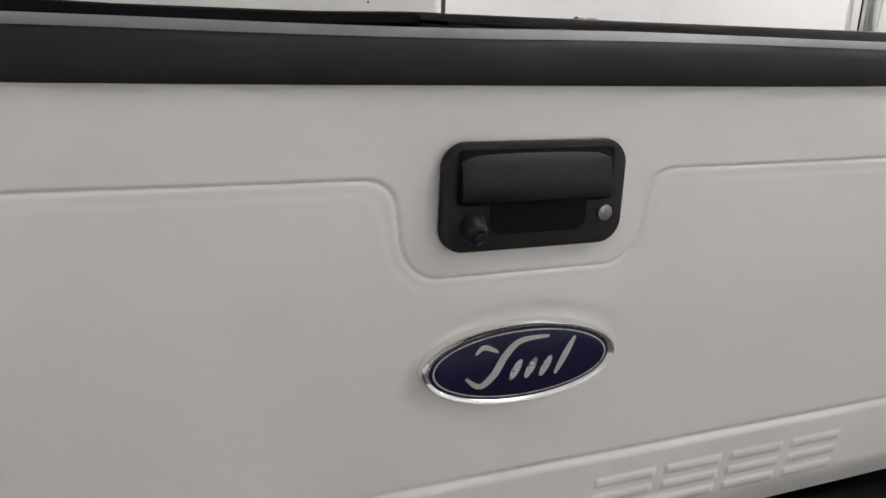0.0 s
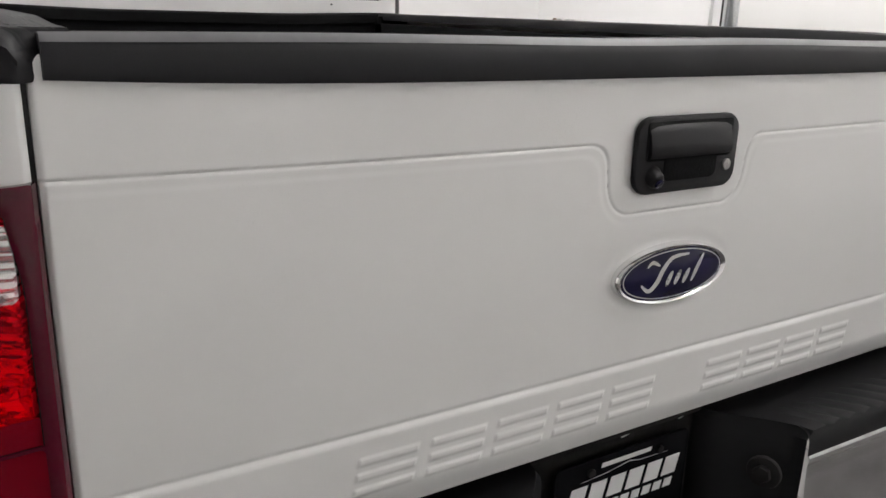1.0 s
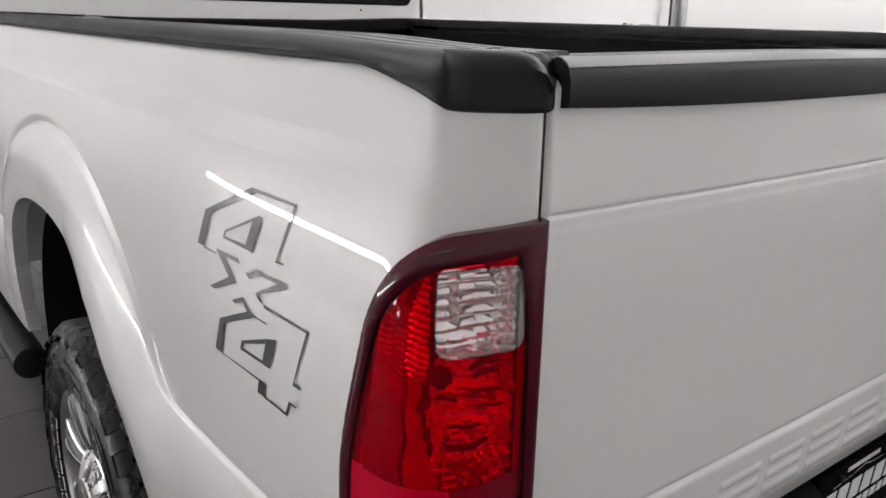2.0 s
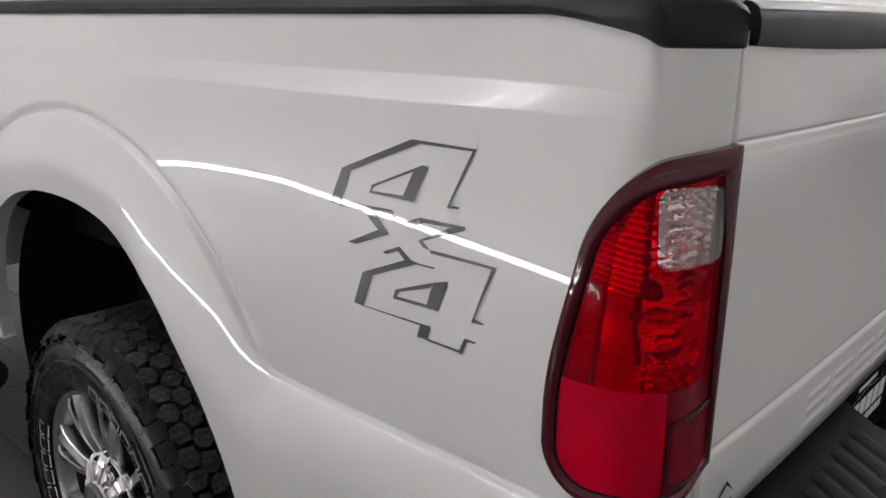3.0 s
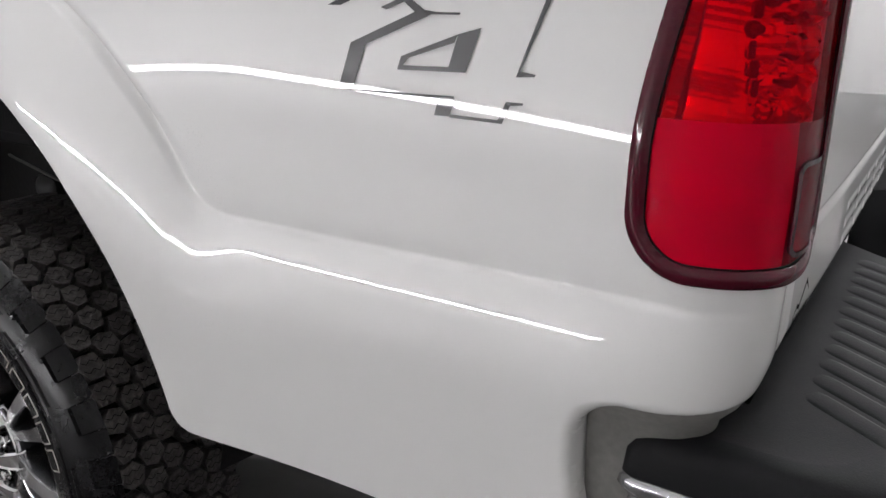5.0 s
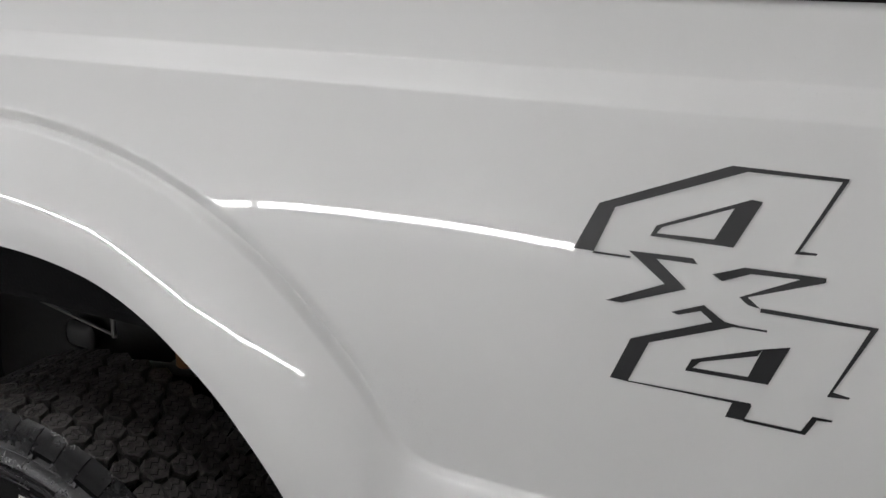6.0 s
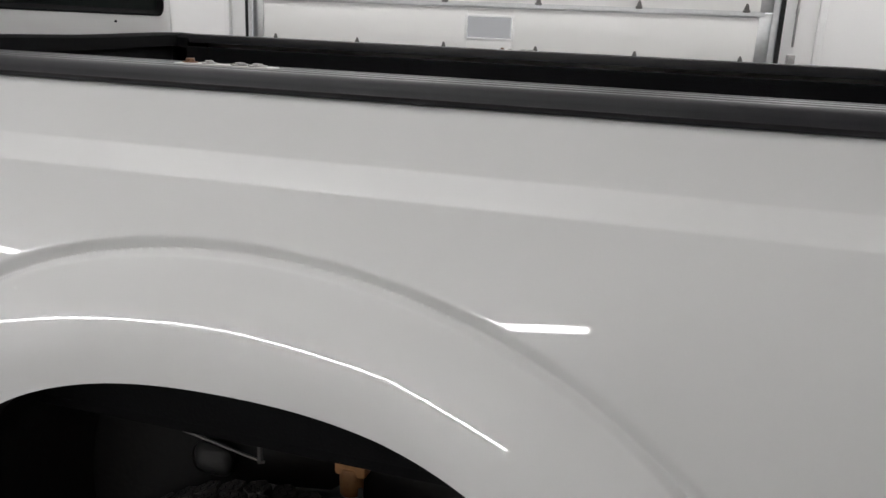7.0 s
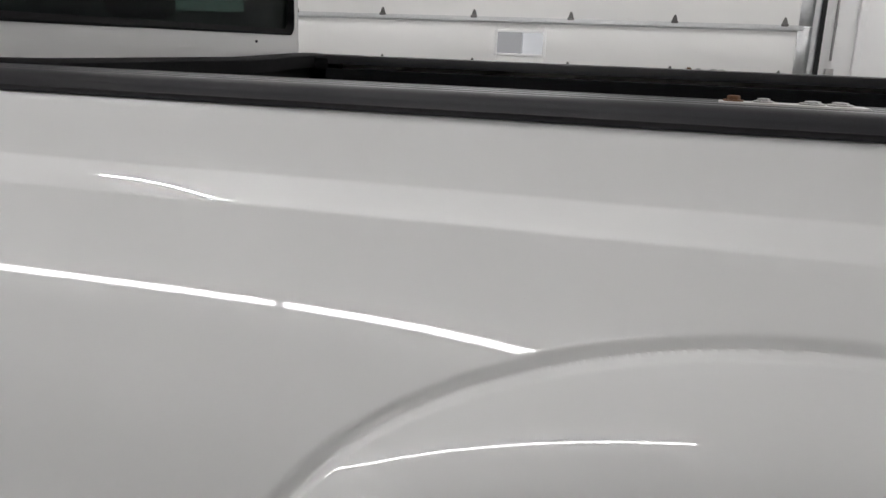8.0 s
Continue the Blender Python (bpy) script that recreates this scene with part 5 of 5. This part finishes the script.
for z0, z1 in zip(edges, edges[1:]):
    y0, y1 = DOOR_Y[0] + 0.03, DOOR_Y[1] - 0.03
    if abs(z0 - 1.35) < 0.01:
        panel = joined(box(7.27, 7.31, y0, 2.75, z0 + 0.004, z1 - 0.004, 0.004), box(7.27, 7.31, 3.275, y1, z0 + 0.004, z1 - 0.004, 0.004),
                       box(7.27, 7.31, 2.75, 3.275, z0 + 0.004, 1.495, 0.002), box(7.27, 7.31, 2.75, 3.275, 1.73, z1 - 0.004, 0.002))
    else:
        panel = box(7.27, 7.31, y0, y1, z0 + 0.004, z1 - 0.004, 0.004)
    part("door_panel", panel, DOOR_SKIN, overhead)
    if z0 > 0.1:
        part("strut", joined(box(7.225, 7.27, y0 + 0.1, y1 - 0.1, z0 - 0.035, z0 - 0.028), box(7.225, 7.232, y0 + 0.1, y1 - 0.1, z0 - 0.028, z0 - 0.005), box(7.262, 7.269, y0 + 0.1, y1 - 0.1, z0 - 0.05, z0 + 0.012)), GALV, overhead, "galvanised strut")
        for y in (0.33, 1.40, 2.475, 3.54, 4.607, 5.68):
            hinge = joined(plate([(y - 0.03, z0 + 0.008), (y + 0.03, z0 + 0.008), (y + 0.022, z0 + 0.05), (y + 0.008, z0 + 0.085), (y - 0.008, z0 + 0.085), (y - 0.022, z0 + 0.05)], -0.012, 0.002, "yz", 7.269),
                           cylinder((7.25, y, z0 + 0.012), (0, 1, 0), 0.012, 0.07, 12), box(7.245, 7.268, y - 0.03, y + 0.03, z0 - 0.03, z0 + 0.01, 0.002))
            part("hinge", hinge, DARK_STEEL, overhead, "steel hinge")
window = part("window_frame", joined(box(7.258, 7.27, 2.725, 2.76, 1.475, 1.75, 0.004), box(7.258, 7.27, 3.265, 3.30, 1.475, 1.75, 0.004), box(7.258, 7.27, 2.76, 3.265, 1.475, 1.50, 0.004), box(7.258, 7.27, 2.76, 3.265, 1.725, 1.75, 0.004)),
              HOUSING, overhead, "small white-framed window")
pane = part("pane", box(7.286, 7.292, 2.752, 3.273, 1.497, 1.728), PANE, window)
pane.visible_shadow = False
for y, s in ((DOOR_Y[0] + 0.02, -1), (DOOR_Y[1] - 0.02, 1)):
    track = joined(box(7.19, 7.262, *sorted((y, y + s * 0.006)), 0.02, CEILING_Z - 0.4), box(7.19, 7.196, *sorted((y - s * 0.04, y)), 0.02, CEILING_Z - 0.4), box(7.262, 7.5, *sorted((y + s * 0.006, y + s * 0.012)), 0.02, CEILING_Z - 0.4),
                   box(7.30, 7.5, *sorted((y + s * 0.012, y + s * 0.06)), 0, CEILING_Z - 0.4))
    part("track", track, GALV, overhead, "galvanised vertical track")
    part("jamb_seal", box(7.235, 7.255, *sorted((y + s * 0.03, y + s * 0.075)), 0.0, DOOR_TOP), DARK, overhead, "black jamb seal")
    part("end_stile", joined(*[box(7.255, 7.27, *sorted((y - s * 0.02, y - s * 0.16)), e0 + 0.006, e1 - 0.006, 0.002) for e0, e1 in zip(edges, edges[1:])]), GALV, overhead)
conduit = tagged(part("conduit", joined(cylinder((7.44, -0.17, 2.9), (0, 0, 1), 0.013, 2.7, 12), box(7.40, 7.49, -0.21, -0.13, 1.36, 1.47, 0.006), cylinder((7.44, -0.17, 1.9), (0, 0, 1), 0.018, 0.05, 12)), STEEL, None), "thin grey cable conduit with a small switch box on the wall", "conduit")
structure(part("trim_1", box(7.43, 7.5, -0.45, -0.38, 0, 3.8, 0.006), HOUSING, None), "white upright trim beside the overhead door")
structure(part("trim_2", box(7.43, 7.5, 6.42, 6.49, 0, 3.8, 0.006), HOUSING, None), "white upright trim beside the overhead door")
structure(part("backdrop", box(12.0, 12.05, -6, 3.8, -1, 6), glow("daylight", (0.95, 0.97, 1.0), 1.2), None, auto=0), "bright overcast daylight outside the door window")
# this wall glows by itself in place of daylight falling on it
structure(part("backdrop_2", box(11.9, 11.95, 3.8, 14, -1, 6), glow("grey_daylight", (1.0, 0.99, 0.97), 0.5), None, auto=0), "pale wall outside the door window, its daylight put in as glow")


# lamps
def batten(name, x, y, z, length, width, side):
    """A lamp with a housing and a glowing tube, along y; side: which way it faces."""
    lampo = tagged(new(name), "long white LED fixture with a bright diffuser", "light fixture", "LED fixtures")
    lampo.location = (x, y, z)
    half, w = length / 2, width / 2
    if side == "down":
        for e in (-1, 1):
            part("housing", box(*sorted((e * (w - 0.03), e * (w + 0.03))), -half, half, 0.0, 0.05, 0.004), HOUSING, lampo)
            part("end_housing", box(-w + 0.03, w - 0.03, *sorted((e * (half - 0.06), e * half)), 0.0, 0.05, 0.004), HOUSING, lampo)
            part("hanger", cylinder((0, e * (half - 0.03), 0.27), (0, 0, 1), 0.003, 0.45, 6), STEEL, lampo)
            part("diffuser", box(*sorted((e * (w - 0.004), e * (w + 0.004))), -half + 0.004, half - 0.004, -0.012, -0.001, 0.003), BATTEN, lampo)
    else:
        part("housing", box(-0.06, 0.0, -half, half, -w * 1.3, w * 1.3, 0.004), HOUSING, lampo)
        part("diffuser", box(0.001, 0.05, -half + 0.02, half - 0.02, -w, w, 0.018, 4), TUBE, lampo)
    return lampo


for x, y in CEILING_SPOTS:
    b = batten("ceiling_ring_light", x, y, CEILING_Z - 0.5, 3.0, 0.37, "down")
    data = bpy.data.lights.new("uplight", "AREA")
    data.shape, data.size, data.size_y, data.energy, data.color = "RECTANGLE", 0.5, 2.6, UPLIGHT_POWER, (0.985, 0.987, 1.0)
    lightob = new("uplight", data)
    lightob.parent = b
    lightob.location, lightob.rotation_euler = (0, 0, 0.056), (math.pi, 0, 0)
for y, length in ((2.54, 2.78), (6.41, 4.88)):
    batten("wall_strip", WALL_STRIP_X, y, WALL_STRIP_Z, length, 0.075, "side")

# wall shelf with clutter beside the door
shelf = tagged(new("wall_shelf"), "narrow grey wall shelf on steel brackets beside the door", "shelf")
shelf.location = (7.5, -1.9, 0.78)
part("board", box(-0.34, -0.002, -0.62, 0.5, 0.0, 0.03, 0.004), WAINSCOT, shelf)
for y in (-0.45, 0.0, 0.38):
    part("bracket", joined(box(-0.3, -0.002, y - 0.012, y + 0.012, -0.02, -0.001, 0.002), box(-0.02, -0.002, y - 0.012, y + 0.012, -0.28, -0.02, 0.002), cylinder((-0.15, y, -0.14), (-1, 0, 1), 0.008, 0.34, 8)), STEEL, shelf)


def clutter(name, label, category, x, y, z, *pieces):
    thing = tagged(new(name), label, category)
    thing.location = (x, y, z)
    for piece, bm, mat in pieces:
        part(piece, bm, mat, thing)


clutter("machine_case", "grey boxy machine standing on the wall shelf", "machine", 7.3, -2.02, 0.81,
        ("body", box(-0.13, 0.13, -0.09, 0.09, 0.0, 0.34, 0.02), WAINSCOT), ("arm", box(-0.12, 0.1, -0.26, -0.085, 0.24, 0.33, 0.015), WAINSCOT))
clutter("spray_bottle", "dark spray bottle on the wall shelf", "bottle", 7.28, -1.78, 0.81,
        ("body", cylinder((0, 0, 0.07), (0, 0, 1), 0.035, 0.14, 16, 0.01), DARK), ("nozzle", box(-0.04, 0.015, -0.012, 0.012, 0.15, 0.19, 0.006), WAINSCOT))
clutter("waste_bin", "dark grey plastic bin on the floor below the shelf", "bin", 7.25, -2.15, 0.0,
        ("body", cylinder((0, 0, 0.22), (0, 0, 1), 0.13, 0.44, 24, 0.008, 0.16), DARK), ("rim", cylinder((0, 0, 0.445), (0, 0, 1), 0.17, 0.02, 24, 0.006), TRIM))
clutter("storage_crate", "pale grey storage crate on the floor below the shelf", "crate", 7.24, -1.68, 0.0,
        ("body", box(-0.18, 0.18, -0.16, 0.16, 0.0, 0.34, 0.015), HOUSING), ("lid", box(-0.19, 0.19, -0.17, 0.17, 0.34, 0.37, 0.01), WAINSCOT))

# floor: tiles with recessed joints
floor = structure(part("floor", box(ROOM[0], ROOM[1], ROOM[2], ROOM[3], -0.12, -0.004), GROUT, None, auto=0), "grey ceramic tile floor with dark joints")
TX, TY = 0.305, 0.61
tile_bm = box(-TX / 2 + 0.0025, TX / 2 - 0.0025, -TY / 2 + 0.0025, TY / 2 - 0.0025, -0.01, 0.0, 0.0015, 1)
tile_data = bpy.data.meshes.new("tile")
tile_bm.to_mesh(tile_data)
corner = [v.co.copy() for v in tile_bm.verts]
shape = [[v.index for v in f.verts] for f in tile_bm.faces]
tile_bm.free()
tile_data.materials.append(TILE)
far_v, far_f = [], []
rows = range(math.floor((ROOM[0] - 0.455) / TX), math.ceil((ROOM[1] - 0.455) / TX))
tile_rng = random.Random(8)
for i in rows:
    shift = TY / 2 * (i % 2)
    for j in range(math.floor((ROOM[2] - 0.012) / TY) - 1, math.ceil((ROOM[3] - 0.012) / TY)):
        cx, cy = 0.455 + (i + 0.5) * TX, 0.012 + (j + 0.5) * TY + shift
        if cy + TY / 2 < ROOM[2] + 0.01 or cy - TY / 2 > ROOM[3] - 0.01:
            continue
        if -2.2 < cx < 2.6 and -2.1 < cy < 4.0:
            t = new("tile", tile_data)
            t.parent = floor
            t.location = (cx, cy, tile_rng.uniform(-0.0006, 0.0006))
        else:
            n0 = len(far_v)
            far_v += [(min(max(c.x + cx, ROOM[0]), ROOM[1]), min(max(c.y + cy, ROOM[2]), ROOM[3]), c.z) for c in corner]
            far_f += [tuple(n0 + k for k in f) for f in shape]
rest = from_data("tiles", (lambda d: (d.from_pydata(far_v, [], far_f), d)[1])(bpy.data.meshes.new("tiles")), TILE, floor, auto=0)
tagged(rest, "rest of the grey floor tiles", kind="stuff")
